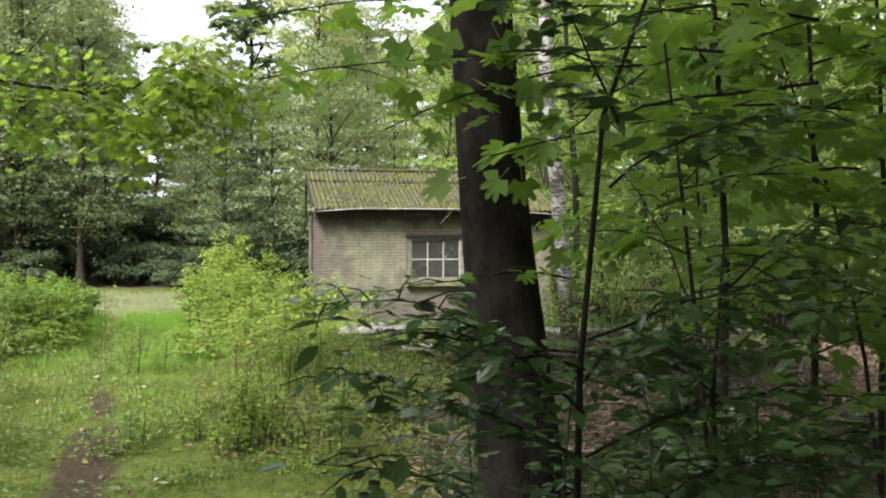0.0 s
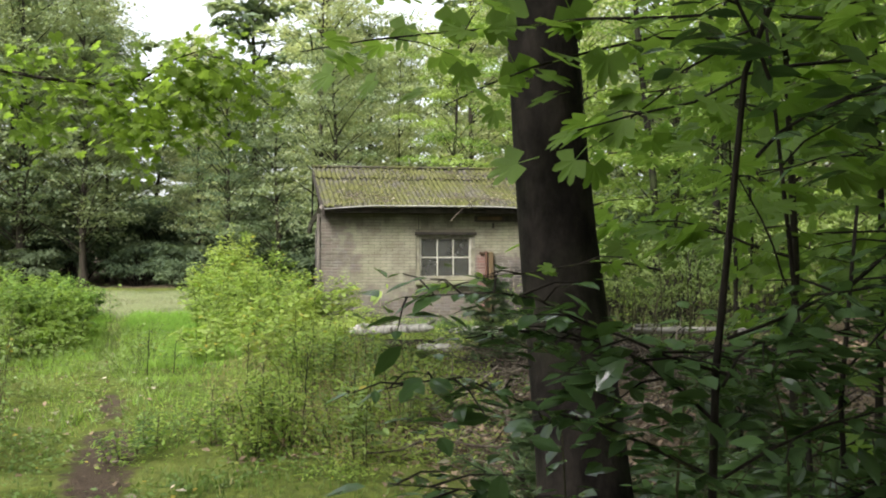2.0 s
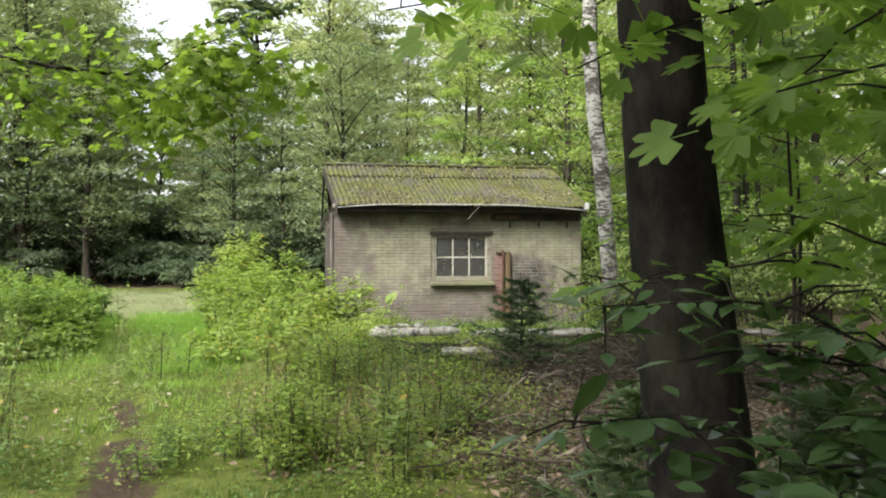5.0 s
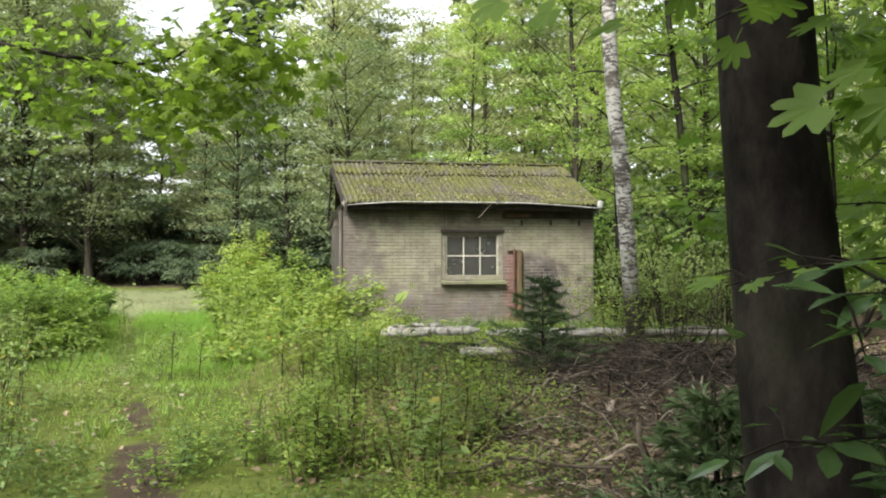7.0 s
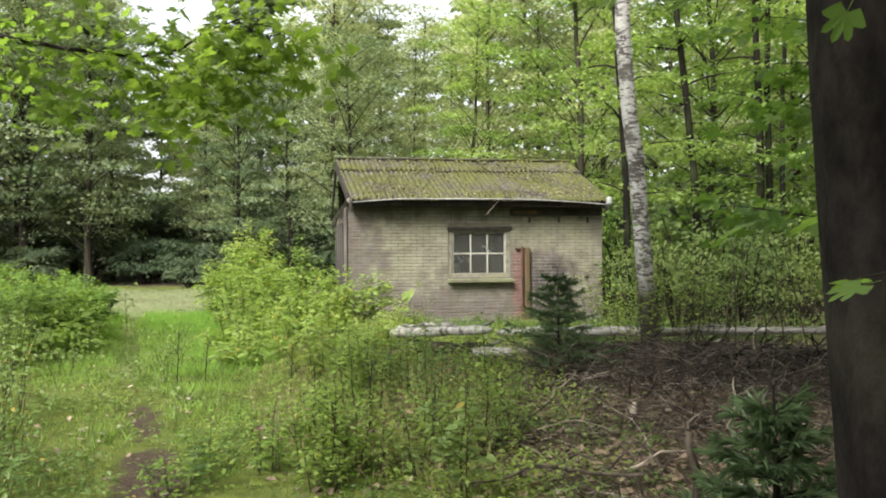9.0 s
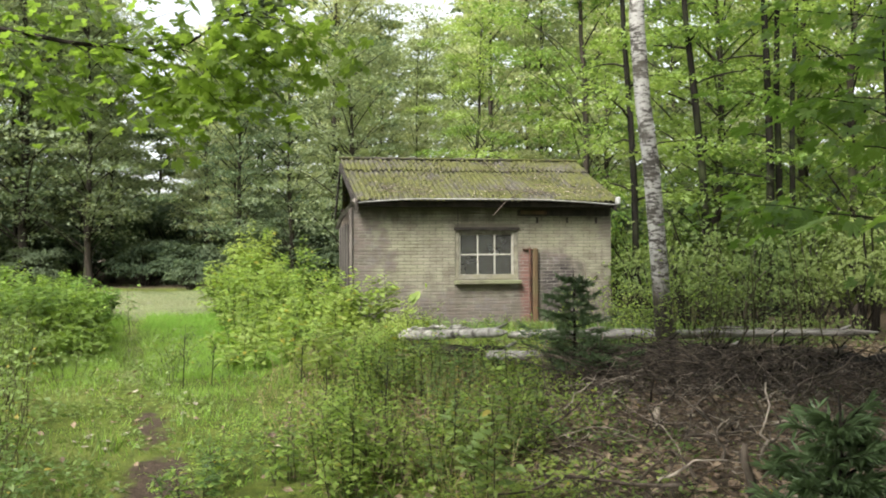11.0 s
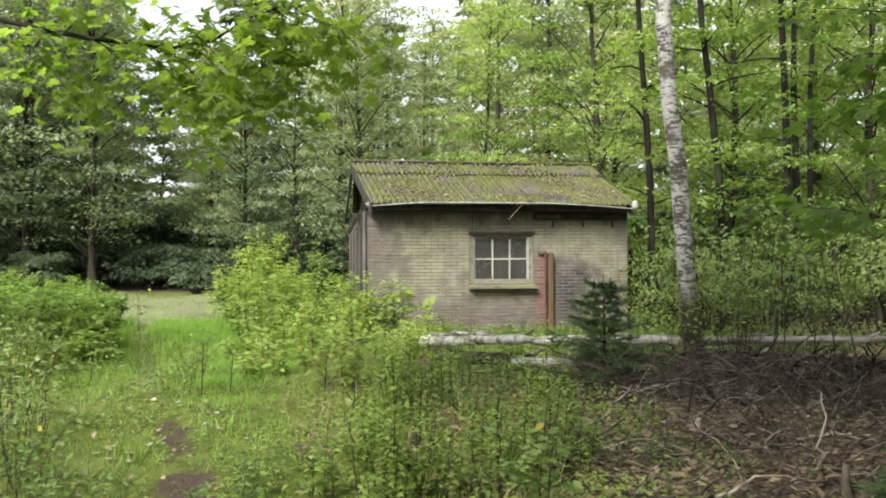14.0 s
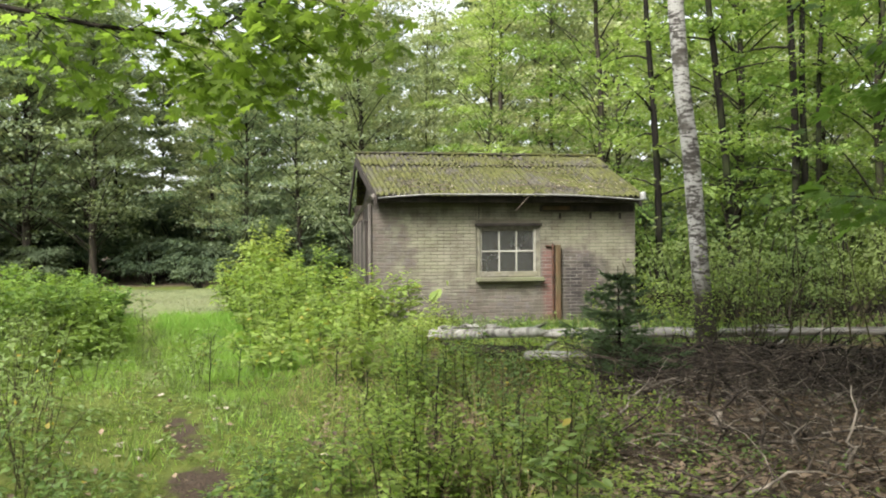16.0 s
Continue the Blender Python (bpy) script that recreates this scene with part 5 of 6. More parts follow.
for x, y, tall in ((-2.98, 8.15, 0.46), (-2.8, 8.4, 0.34), (-1.62, 6.9, 0.4), (-1.15, 6.2, 0.5), (-1.9, 7.6, 0.45), (-0.75, 5.6, 0.42)):
    dry_stalk(x, y, tall)
bm = bmesh.new()
bmesh.ops.create_cone(bm, cap_ends=True, segments=10, radius1=0.05, radius2=0.022, depth=0.14)
for v in bm.verts:
    v.co = 0.62 * (v.co + Vector((0.3 * v.co.z, 0, 0)) + 0.02 * noise.noise_vector(v.co * 30))
bmesh.ops.bevel(bm, geom=bm.edges[:], offset=0.003, segments=1, affect="EDGES")
stub = thing("stump", pose(0.62, 6.68, float(height(0.62, 6.68)) + 0.035), "small pale broken stump in the litter", "stump")
part("wood", bm, PALE_STICK, stub)
for k in range(7):
    x, y = rng.uniform(1.2, 3.2), rng.uniform(8.7, 9.7)
    tip = (x + rng.uniform(-0.35, 0.35), y, rng.uniform(0.7, 1.7))
    ob = new("bare_stem", Tubes().add(bend((x, y, -0.03), tip, 7, 0.05, 0.03), np.linspace(0.009, 0.002, 7), 5, False).mesh("bare_stem", BARK_STEM))
    tagged(ob, "thin upright brown stem without leaves", "stem", "bare stems by the birch")


# ---- grass, herbs, litter ----
def scatter(n, x0, x1, y0, y1, want):
    x, y = rng.uniform(x0, x1, n), rng.uniform(y0, y1, n)
    keep = rng.random(n) < want(x, y)
    x, y = x[keep], y[keep]
    return np.column_stack([x, y, height(x, y)])


def grass_share(x, y):
    p, l, d = cover(x, y)
    return np.clip((1 - 2.2 * p) * (1 - l) * (1 - 0.4 * d), 0, 1) * (0.12 + 0.88 * patchy(x, y) ** 1.5)


def turf(name, label, pts, tall, wide, material):
    n = len(pts)
    d = rng.normal(0, 0.45, (n, 3))
    d[:, 2] = 1.0
    size = tall * (0.5 + 0.8 * rng.random(n)) * (0.6 + 0.7 * patchy(pts[:, 0], pts[:, 1], 1.7))
    tagged(new(name, leaves(name, pts, d, rng.normal(size=(n, 3)), size, BLADE, material, wide / tall)), label, "grass", kind="stuff")


def tufted(n, per, spread, *where):
    """Blades gathered in tufts."""
    c = np.repeat(scatter(n, *where), per, 0)
    c[:, :2] += rng.normal(0, spread, (len(c), 2))
    c[:, 2] = height(c[:, 0], c[:, 1])
    return c


turf("grass_tufts", "loose tufts of longer grass beside the path", tufted(650, 22, 0.05, -7, 0.2, 3.6, 12, lambda x, y: grass_share(x, y) * np.clip(0.15 + (y - 5) / 6 + np.abs(x - path_x(y)) / 4, 0, 1)), 0.14, 0.007, GRASS)
turf("dry_stalks", "thin pale dry stalks among the seedlings", scatter(6500, -2.3, 0.3, 4.6, 10.5, lambda x, y: patchy(x, y, 1.4) * (x < -0.45 + 0.13 * (y - 5)) * (x > path_x(y) + 0.75)), 0.3, 0.005, DRY_STALK)
turf("grass", "short bright green grass along the path", scatter(130000, -7.5, 0.8, 3.0, 12, grass_share), 0.04, 0.005, GRASS)
def lush_share(x, y):
    """Where the bright grass grows: both sides of the path, thickest towards the clearing."""
    return np.clip(1 - 1.2 * cover(x, y)[2], 0, 1) * (0.3 + 0.7 * patchy(x, y, 1.5)) * (1 - 0.95 * np.exp(-((x - path_x(y)) / 0.24) ** 2))


turf("grass", "bright green grass leading to the clearing", scatter(125000, -8.5, -2.4, 8.2, 16, lambda x, y: lush_share(x, y) * np.clip((y - 8.0) / 2.6, 0, 1)), 0.12, 0.011, LUSH)
turf("grass", "short bright green grass beside the trodden path", scatter(62000, -6.5, -0.9, 4.6, 11.2, lambda x, y: lush_share(x, y) * np.clip((y - 4.4) / 4.5, 0.05, 1) * np.clip(patchy(x + 3, y, 0.8) * 1.8 - 0.3, 0, 1)), 0.065, 0.007, LUSH)
turf("dry_grass", "pale dry meadow grass in the clearing", scatter(40000, -16, -3.4, 14.5, 25, lambda x, y: cover(x, y)[2]), 0.05, 0.013, STRAW)
turf("grass", "grass at the foot of the hut", scatter(9000, -2.6, 3.4, 10.5, 13.3, lambda x, y: 0.8 + 0 * x), 0.16, 0.012, GRASS)


def herbs(name, label, pts, leaf, rise, material, shape=FOLDED):
    n = len(pts)
    pts = pts + np.column_stack([np.zeros(n), np.zeros(n), rise * rng.random(n)])
    d = rng.normal(0, 1, (n, 3)) * [1, 1, 0.3]
    tagged(new(name, leaves(name, pts, d, up_normals(n, 0.4), leaf * (0.5 + 0.9 * rng.random(n)), shape, material)), label, "plants", kind="stuff")


herbs("low_herbs", "low green herbs among the grass", scatter(60000, -7, 0.6, 3.6, 12, lambda x, y: (patchy(x, y, 1.3) > 0.55) * (1 - 1.2 * cover(x, y)[0]).clip(0, 1) * 0.8), 0.035, 0.09, LEAF_HERB)
herbs("low_herbs", "thick low growth between path and dead wood", scatter(34000, -2.1, 0.3, 4.6, 11.5, lambda x, y: 0.05 + 0.9 * np.clip(patchy(x, y, 1.9) * 2.4 - 1.1, 0, 1)), 0.034, 0.2, LEAF_SHRUB)
herbs("low_herbs", "green growth along the foot of the hut", scatter(6000, -2.6, 4.5, 10.2, 13.2, lambda x, y: 0.5 + 0 * x), 0.06, 0.18, LEAF_HERB)
herbs("leaf_litter", "brown fallen leaves on the forest floor", scatter(42000, -1.2, 5.5, 2.5, 11, lambda x, y: cover(x, y)[1]), 0.055, 0.02, LITTER, DIAMOND)
herbs("leaf_litter", "brown leaves among the seedlings", scatter(2600, -2.0, -0.1, 4.7, 8.5, lambda x, y: patchy(x, y, 1.2) * (x > path_x(y) + 0.6)), 0.05, 0.06, LITTER, DIAMOND)
herbs("leaf_litter", "scattered brown leaves on the grass", scatter(1100, -5.5, -0.6, 3.2, 9, lambda x, y: 0.6 + 0 * x), 0.045, 0.02, LITTER, DIAMOND)

herbs("low_herbs", "yellow-green moss and sprouts at the litter's edge", scatter(26000, -0.9, 0.9, 4.4, 8.0, lambda x, y: np.clip(patchy(x, y, 2.3) * 2.2 - 0.8, 0, 1) * np.clip((-0.45 + 0.13 * (y - 5) - x) / 0.5 + 0.5, 0.06, 1)), 0.028, 0.06, LEAF_SHRUB)
herbs("low_herbs", "green sprouts among the dead twigs", scatter(4000, -0.2, 3.6, 4.4, 9.2, lambda x, y: (patchy(x, y, 2.1) > 0.72) * 0.7), 0.035, 0.1, LEAF_HERB)

pale = [leaves("fallen_leaf", np.zeros((1, 3)), np.array([[1.0, 0, 0.05]]), np.array([[0, 0.2, 1.0]]), 0.075, shape, PALE_LEAF) for shape in (OVATE, MAPLE)]
for k in range(46):
    y = r3.uniform(4.0, 8.6)
    x = float(path_x(y)) + r3.gauss(0, 0.45)
    if k % 3 == 0:
        x, y = r3.uniform(-0.3, 2.2), r3.uniform(4.6, 7.5)
    if k % 6 == 1:
        x, y = -3.02 + r3.gauss(0, 0.14), 6.2 + r3.gauss(0, 0.1)
    ob = new("fallen_leaf", pale[k % 2])
    ob.matrix_basis = pose(x, y, float(height(x, y)) + 0.02, r3.uniform(-15, 15), r3.uniform(-15, 15), r3.uniform(0, 360)) @ Matrix.Scale(r3.uniform(0.6, 1.15), 4)
    tagged(ob, "pale dry fallen leaf on the ground", "leaf", "fallen leaves")


# ---- the foreground: maple trunk, its twigs, the cherry saplings, the overhanging branch ----
big_leaf = [leaves("leaf", np.zeros((1, 3)), np.array([[1.0, 0, -0.1 - 0.08 * k]]), np.array([[0.15 * (k - 1), 0.2 * (k - 1), 1.0]]), 0.15, MAPLE_LEAF, LEAF_MAPLE) for k in range(4)]
bough_leaf = [leaves("leaf", np.zeros((1, 3)), np.array([[1.0, 0, -0.1 - 0.08 * k]]), np.array([[0.15 * (k - 1), 0.2 * (k - 1), 1.0]]), 0.15, MAPLE_LEAF, LEAF_BOUGH) for k in range(4)]
cherry_leaf = [leaves("leaf", np.zeros((1, 3)), np.array([[1.0, 0, -0.15 * k]]), np.array([[0.0, 0.2 * (k - 1), 1.0]]), 0.085, CHERRY_LEAF, LEAF_CHERRY) for k in range(3)]
rf = random.Random(21)


def hang_leaf(shape, at, yaw, pitch, roll, size, parent):
    ob = new("leaf", shape)
    ob.matrix_basis = Matrix.Translation(at) @ Euler((radians(roll), radians(pitch), radians(yaw)), "XYZ").to_matrix().to_4x4() @ Matrix.Scale(size, 4)
    ob.parent = parent
    return ob


def leafy_twig(parent, a, b, r, count, shapes, size, spread=0.1, sag=0.04, material=None, face=0.0, tip=28):
    """A branch from a to b with leaves on both sides; each leaf an object under it."""
    line = bend(a, b, 8, sag, 0.012)
    t = Tubes().add(line, np.linspace(r, r * 0.35, 8), 6, False)
    spots, side = [], []
    for k in range(count):
        s = 0.12 + 0.88 * (k + rf.random() * 0.6) / count
        p = np.array([np.interp(min(s, 1), np.linspace(0, 1, 8), line[:, i]) for i in range(3)])
        yaw = rf.uniform(0, 360)
        if k % 3 == 2:
            n = spread * rf.uniform(0.8, 1.8)
            q = p + [n * math.cos(radians(yaw)), n * math.sin(radians(yaw)), rf.uniform(-0.6, 0.4) * spread]
            spots += [(p + (q - p) * 0.6, yaw + 60), (q, yaw)]
            side.append((p, q))
        spots.append((p, yaw + 120))
    branch = part_of("branch", t.mesh("branch", material or BARK_TWIG), parent)
    for p, q in side:
        part_of("twig", Tubes().add(np.array([p, (p + q) / 2 + [0, 0, 0.01], q]), [0.0022, 0.0016, 0.001], 4, False).mesh("twig", BARK_TWIG), branch)
    for q, yaw in spots:
        hang_leaf(shapes[rf.randrange(len(shapes))], Vector(q), yaw + rf.uniform(-30, 30), rf.uniform(-14, 12) + face, rf.uniform(-tip, tip), size * rf.uniform(0.55, 1.15), branch)
    return branch


maple = thing("maple_tree", pose(0, 0, 0), "tall maple with a smooth dark brown trunk and large lobed leaves", "tree")
zs = np.array([-0.1, 0.1, 0.3, 0.6, 0.9, 1.2, 1.5, 1.9, 2.6, 4, 6, 8, 10])
cx = np.interp(zs, [-0.1, 0.5, 1.0, 1.3, 1.65, 10], [0.3, 0.245, 0.193, 0.161, 0.134, -0.3])
rad = np.interp(zs, [-0.1, 0.1, 0.35, 0.9, 1.3, 1.7, 4, 10], [0.21, 0.16, 0.138, 0.12, 0.108, 0.099, 0.08, 0.02])
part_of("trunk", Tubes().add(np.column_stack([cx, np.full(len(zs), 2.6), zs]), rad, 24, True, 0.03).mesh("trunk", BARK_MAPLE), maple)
P, D, N = [], [], []
for k in range(34):
    z = 3.2 + 7.5 * k / 34
    a = k * 2.4
    out = np.array([math.cos(a), math.sin(a), 0])
    foot = np.array([0.1, 2.6, z - 0.6])
    tip = foot + out * (1.2 + 2.4 * rng.random()) * (1 - 0.03 * k) + [0, 0, 0.7]
    part_of("limb", Tubes().add(bend(foot, tip, 6, 0.1, 0.05), np.linspace(0.035, 0.006, 6), 5, False).mesh("limb", BARK_MAPLE), maple)
    for q in (1.0, 0.65):
        p, d, n = spray_points(foot + (tip - foot) * q, out, 130, 0.85, 0.22)
        P.append(p), D.append(d), N.append(n)
# long unseen limbs added to the crown so that they shade the dead wood
for k in range(22):
    a = 1.5 + 1.5 * rng.random()
    out = np.array([math.cos(a), math.sin(a), 0])
    foot = np.array([0.05, 2.6, 4.4 + 0.11 * k])
    tip = foot + out * (1.0 + 3.0 * math.sqrt(rng.random())) + [0, 0, 1.1]
    part_of("limb", Tubes().add(bend(foot, tip, 6, 0.1, 0.05), np.linspace(0.035, 0.006, 6), 5, False).mesh("limb", BARK_MAPLE), maple)
    for q in (1.0, 0.7):
        p, d, n = spray_points(foot + (tip - foot) * q, out, 130, 0.95, 0.22)
        P.append(p), D.append(d), N.append(n)
P, D, N = np.concatenate(P), np.concatenate(D), np.concatenate(N)
part_of("crown", leaves("crown", P, D, N, 0.15 * (0.7 + 0.6 * rng.random(len(P))), DIAMOND, LEAF_MAPLE), maple)

# low maple twigs before the trunk
for a, b, count in (((0.75, 2.2, 1.72), (-0.52, 2.35, 1.68), 18), ((0.6, 2.5, 1.75), (-0.15, 2.1, 1.5), 10), ((0.9, 2.0, 1.6), (0.1, 1.8, 1.4), 10), ((1.0, 2.6, 1.9), (0.1, 2.3, 1.85), 10),
                    ((0.9, 2.0, 1.75), (0.3, 1.6, 1.62), 9), ((1.2, 2.4, 1.6), (0.45, 2.0, 1.5), 10), ((1.3, 2.6, 1.45), (0.6, 2.2, 1.35), 10), ((1.5, 2.5, 1.75), (0.8, 2.1, 1.7), 10), ((0.5, 2.4, 1.95), (-0.6, 2.6, 1.92), 10)):
    leafy_twig(maple, a, b, 0.005, count, big_leaf, 0.85, 0.1, 0.03)


leafy_twig(maple, (0.65, 2.35, 1.74), (0.2, 2.25, 1.42), 0.004, 11, big_leaf, 0.8, 0.08, 0.02)
leafy_twig(maple, (0.3, 1.97, 1.13), (-0.18, 1.92, 1.09), 0.003, 9, big_leaf, 0.42, 0.06, 0.015)


# a sparse shoot between the path and the trunk
shoot_bush("cherry_shoot", "sparse dark-stemmed shoot with broad green leaves", "shrub", -0.61, 4.84, 0.58, 0.14, 4, 0.075, LEAF_HERB, "cherry shoots", 30, 0.3, OVATE)


# single leaves that hang before the trunk, blades turned to the path
def facing_leaf(centre, turn, size, tip=0.3):
    """A maple leaf centred on a place, its point turned in the upright plane."""
    me = big_leaf[0]
    tipward = Vector((math.cos(radians(turn)), 0.25, math.sin(radians(turn)))).normalized()
    normal = Vector((0.1, -1.0, tip))
    side = normal.cross(tipward).normalized()
    turnm = Matrix((tipward, side, tipward.cross(side))).transposed()
    mid = sum((v.co for v in me.vertices), Vector()) / len(me.vertices)
    ob = new("leaf", me)
    ob.matrix_basis = Matrix.Translation(Vector(centre) - turnm @ mid * size) @ turnm.to_4x4() @ Matrix.Scale(size, 4)
    ob.parent = maple


for centre, turn, size, tip in (((-0.475, 2.45, 1.63), 200, 0.85, 0.5), ((-0.36, 2.5, 1.62), 215, 0.8, 0.9), ((-0.24, 2.45, 1.585), 190, 0.85, 1.2), ((-0.1, 2.4, 1.63), 265, 0.7, 0.3), ((-0.013, 2.057, 1.355), 195, 0.85, 0.5),
                                 ((0.13, 2.1, 1.36), 230, 0.7, 0.4), ((0.03, 2.3, 1.62), 300, 0.75, 0.3), ((0.0, 2.3, 1.77), 250, 1.0, 0.6), ((0.17, 2.3, 1.75), 300, 0.95, 0.5), ((0.09, 2.25, 1.54), 190, 0.75, 1.3),
                                 ((0.24, 2.25, 1.62), 260, 0.9, 0.5), ((0.27, 2.25, 1.47), 230, 0.85, 0.7), ((0.22, 2.28, 1.36), 280, 0.75, 0.4), ((0.3, 2.3, 1.55), 200, 0.8, 0.6), ((-0.03, 2.33, 1.51), 250, 0.55, 0.4), ((-0.26, 2.4, 1.74), 240, 0.8, 0.6), ((-0.13, 2.4, 1.77), 260, 0.8, 0.8), ((0.13, 2.2, 1.44), 200, 0.8, 1.1)):
    facing_leaf(centre, turn, size, tip)


def sapling(label, stem, boughs, shapes, size):
    """A thin upright stem with leafy boughs."""
    ob = thing("sapling", pose(0, 0, 0), label, "tree", "saplings in the foreground")
    pts = np.array(stem, float)
    part_of("stem", Tubes().add(pts, np.linspace(0.0085, 0.003, len(pts)), 7).mesh("stem", BARK_TWIG), ob)
    for a, b, count in boughs:
        leafy_twig(ob, a, b, 0.0028, count, shapes, size, 0.08, tip=14)
    if shapes is cherry_leaf:
        P = np.concatenate([np.array(a) + (np.array(b) - np.array(a)) * (0.1 + 0.85 * rng.random((75, 1))) + rng.normal(0, 0.05, (75, 3)) * [1, 1, 0.6] for a, b, count in boughs])
        n = len(P)
        part_of("foliage", leaves("foliage", P, rng.normal(0, 1, (n, 3)) * [1, 1, 0.25], up_normals(n, 0.35), 0.052 * (0.6 + 0.7 * rng.random(n)), OVATE, LEAF_CHERRY), ob, "", "stuff")
    return ob


sapling("thin cherry sapling with glossy dark leaves beside the maple trunk", [(0.23, 1.44, -0.05), (0.225, 1.42, 0.6), (0.23, 1.4, 1.0), (0.265, 1.38, 1.42), (0.38, 1.34, 1.75)],
        [((0.24, 1.38, 1.0), (-0.22, 1.52, 1.1), 30), ((0.23, 1.4, 0.85), (-0.25, 1.56, 0.95), 33), ((0.24, 1.4, 0.7), (0.7, 1.5, 0.8), 24), ((0.24, 1.38, 1.05), (0.75, 1.45, 1.12), 24),
         ((0.28, 1.33, 1.4), (0.12, 1.3, 1.62), 12), ((0.27, 1.35, 1.3), (0.65, 1.45, 1.45), 15), ((0.24, 1.4, 0.65), (-0.24, 1.55, 0.8), 30), ((0.24, 1.4, 0.5), (0.55, 1.7, 0.62), 21),
         ((0.24, 1.4, 0.92), (-0.05, 1.5, 1.05), 21), ((0.24, 1.4, 0.98), (0.5, 1.6, 1.02), 21), ((0.24, 1.4, 0.85), (0.75, 1.6, 0.92), 21), ((0.24, 1.4, 0.55), (-0.1, 1.6, 0.66), 21)], cherry_leaf, 0.58)
sapling("leafy cherry sapling with glossy dark leaves", [(0.6, 1.75, -0.05), (0.58, 1.72, 0.5), (0.55, 1.7, 0.9), (0.57, 1.68, 1.25)],
        [((0.58, 1.72, 0.6), (0.2, 1.6, 0.72), 14), ((0.57, 1.7, 0.75), (0.95, 1.6, 0.85), 14), ((0.56, 1.7, 0.9), (0.25, 1.55, 1.0), 14), ((0.55, 1.7, 0.95), (0.9, 1.75, 1.08), 14), ((0.56, 1.7, 1.1), (0.8, 1.6, 1.25), 12), ((0.58, 1.72, 0.5), (0.9, 1.9, 0.6), 12)], cherry_leaf, 0.6)
sapling("slender forked sapling with broad green leaves", [(0.68, 2.1, -0.05), (0.66, 2.06, 0.6), (0.63, 2.05, 0.95), (0.58, 2.04, 1.38), (0.52, 2.0, 1.8)],
        [((0.62, 2.05, 1.05), (0.4, 2.0, 1.4), 8), ((0.62, 2.05, 1.0), (0.95, 1.9, 1.25), 10), ((0.58, 2.04, 1.35), (1.1, 2.1, 1.6), 12), ((0.6, 2.05, 1.2), (1.2, 1.8, 1.15), 12), ((0.66, 2.1, 0.7), (1.2, 1.9, 0.9), 12)], big_leaf, 0.7)
sapling("slender leaning sapling with broad green leaves", [(1.62, 3.0, -0.05), (1.52, 3.0, 0.8), (1.41, 3.0, 1.35), (1.29, 3.0, 1.69), (1.12, 3.0, 2.15)],
        [((1.5, 3.0, 0.9), (0.95, 2.7, 1.15), 10), ((1.4, 3.0, 1.4), (1.0, 2.7, 1.5), 10), ((1.48, 3.0, 1.0), (1.9, 2.8, 1.2), 10), ((1.3, 3.0, 1.65), (1.7, 3.1, 1.85), 10), ((1.25, 3.0, 1.8), (0.8, 2.9, 2.0), 10), ((1.4, 3.0, 1.35), (1.75, 2.6, 1.5), 9)], big_leaf, 0.75)
for x, y, tall in ((-0.05, 1.85, 0.62), (0.22, 1.7, 0.75), (0.6, 1.6, 0.85), (0.05, 2.05, 0.72), (0.4, 1.9, 0.8), (0.75, 2.3, 0.9), (0.6, 2.7, 0.7), (1.1, 2.6, 0.9)):
    build_shrub("cherry_shoot", "low dark glossy cherry shoots in the shade", "shrub", x, y, tall, 0.3, 9, 50, 0.075, OVATE, LEAF_CHERRY, "cherry shoots", 0.2, 0.2)


for x, y, tall, stems in ((0.0, 1.6, 0.92, 4), (0.2, 1.6, 1.15, 5), (0.42, 1.5, 1.12, 5), (0.62, 1.55, 1.1, 5), (0.3, 1.75, 0.9, 5)):
    shoot_bush("cherry_shoot", "upright cherry shoots with small glossy leaves", "shrub", x, y, tall, 0.16, stems, 0.062, LEAF_CHERRY, "cherry shoots", 40, 0.3, OVATE)


def understory(x, y, tall, base, spread, boughs):
    """A young shade maple with flat leafy layers."""
    tree = thing("young_maple", pose(x, y, float(height(x, y))), "young maple with flat layers of green leaves in shade", "tree", "young maples")
    part_of("trunk", Tubes().add([(0, 0, -0.1), (0.02, 0, tall * 0.4), (-0.05, 0.03, tall)], [0.018, 0.013, 0.004], 7).mesh("trunk", BARK_TWIG), tree)
    P, D, N = [], [], []
    for k in range(boughs):
        z = base + (tall - base) * (k + rng.random()) / boughs
        a = k * 2.4 + rng.random()
        out = np.array([math.cos(a), math.sin(a), 0])
        foot, tip = np.array([0, 0, z - 0.12]), out * spread * (0.5 + 0.6 * rng.random()) + [0, 0, z]
        part_of("branch", Tubes().add(bend(foot, tip, 5, 0.03, 0.015), np.linspace(0.006, 0.002, 5), 4, False).mesh("branch", BARK_TWIG), tree)
        for q in (1.0, 0.6):
            p, d, n = spray_points(foot + (tip - foot) * q, out, 22, 0.34, 0.08)
            P.append(p), D.append(d), N.append(n)
    P, D, N = np.concatenate(P), np.concatenate(D), np.concatenate(N)
    part_of("crown", leaves("crown", P, D, N, 0.13 * (0.6 + 0.7 * rng.random(len(P))), MAPLE, LEAF_MAPLE), tree)


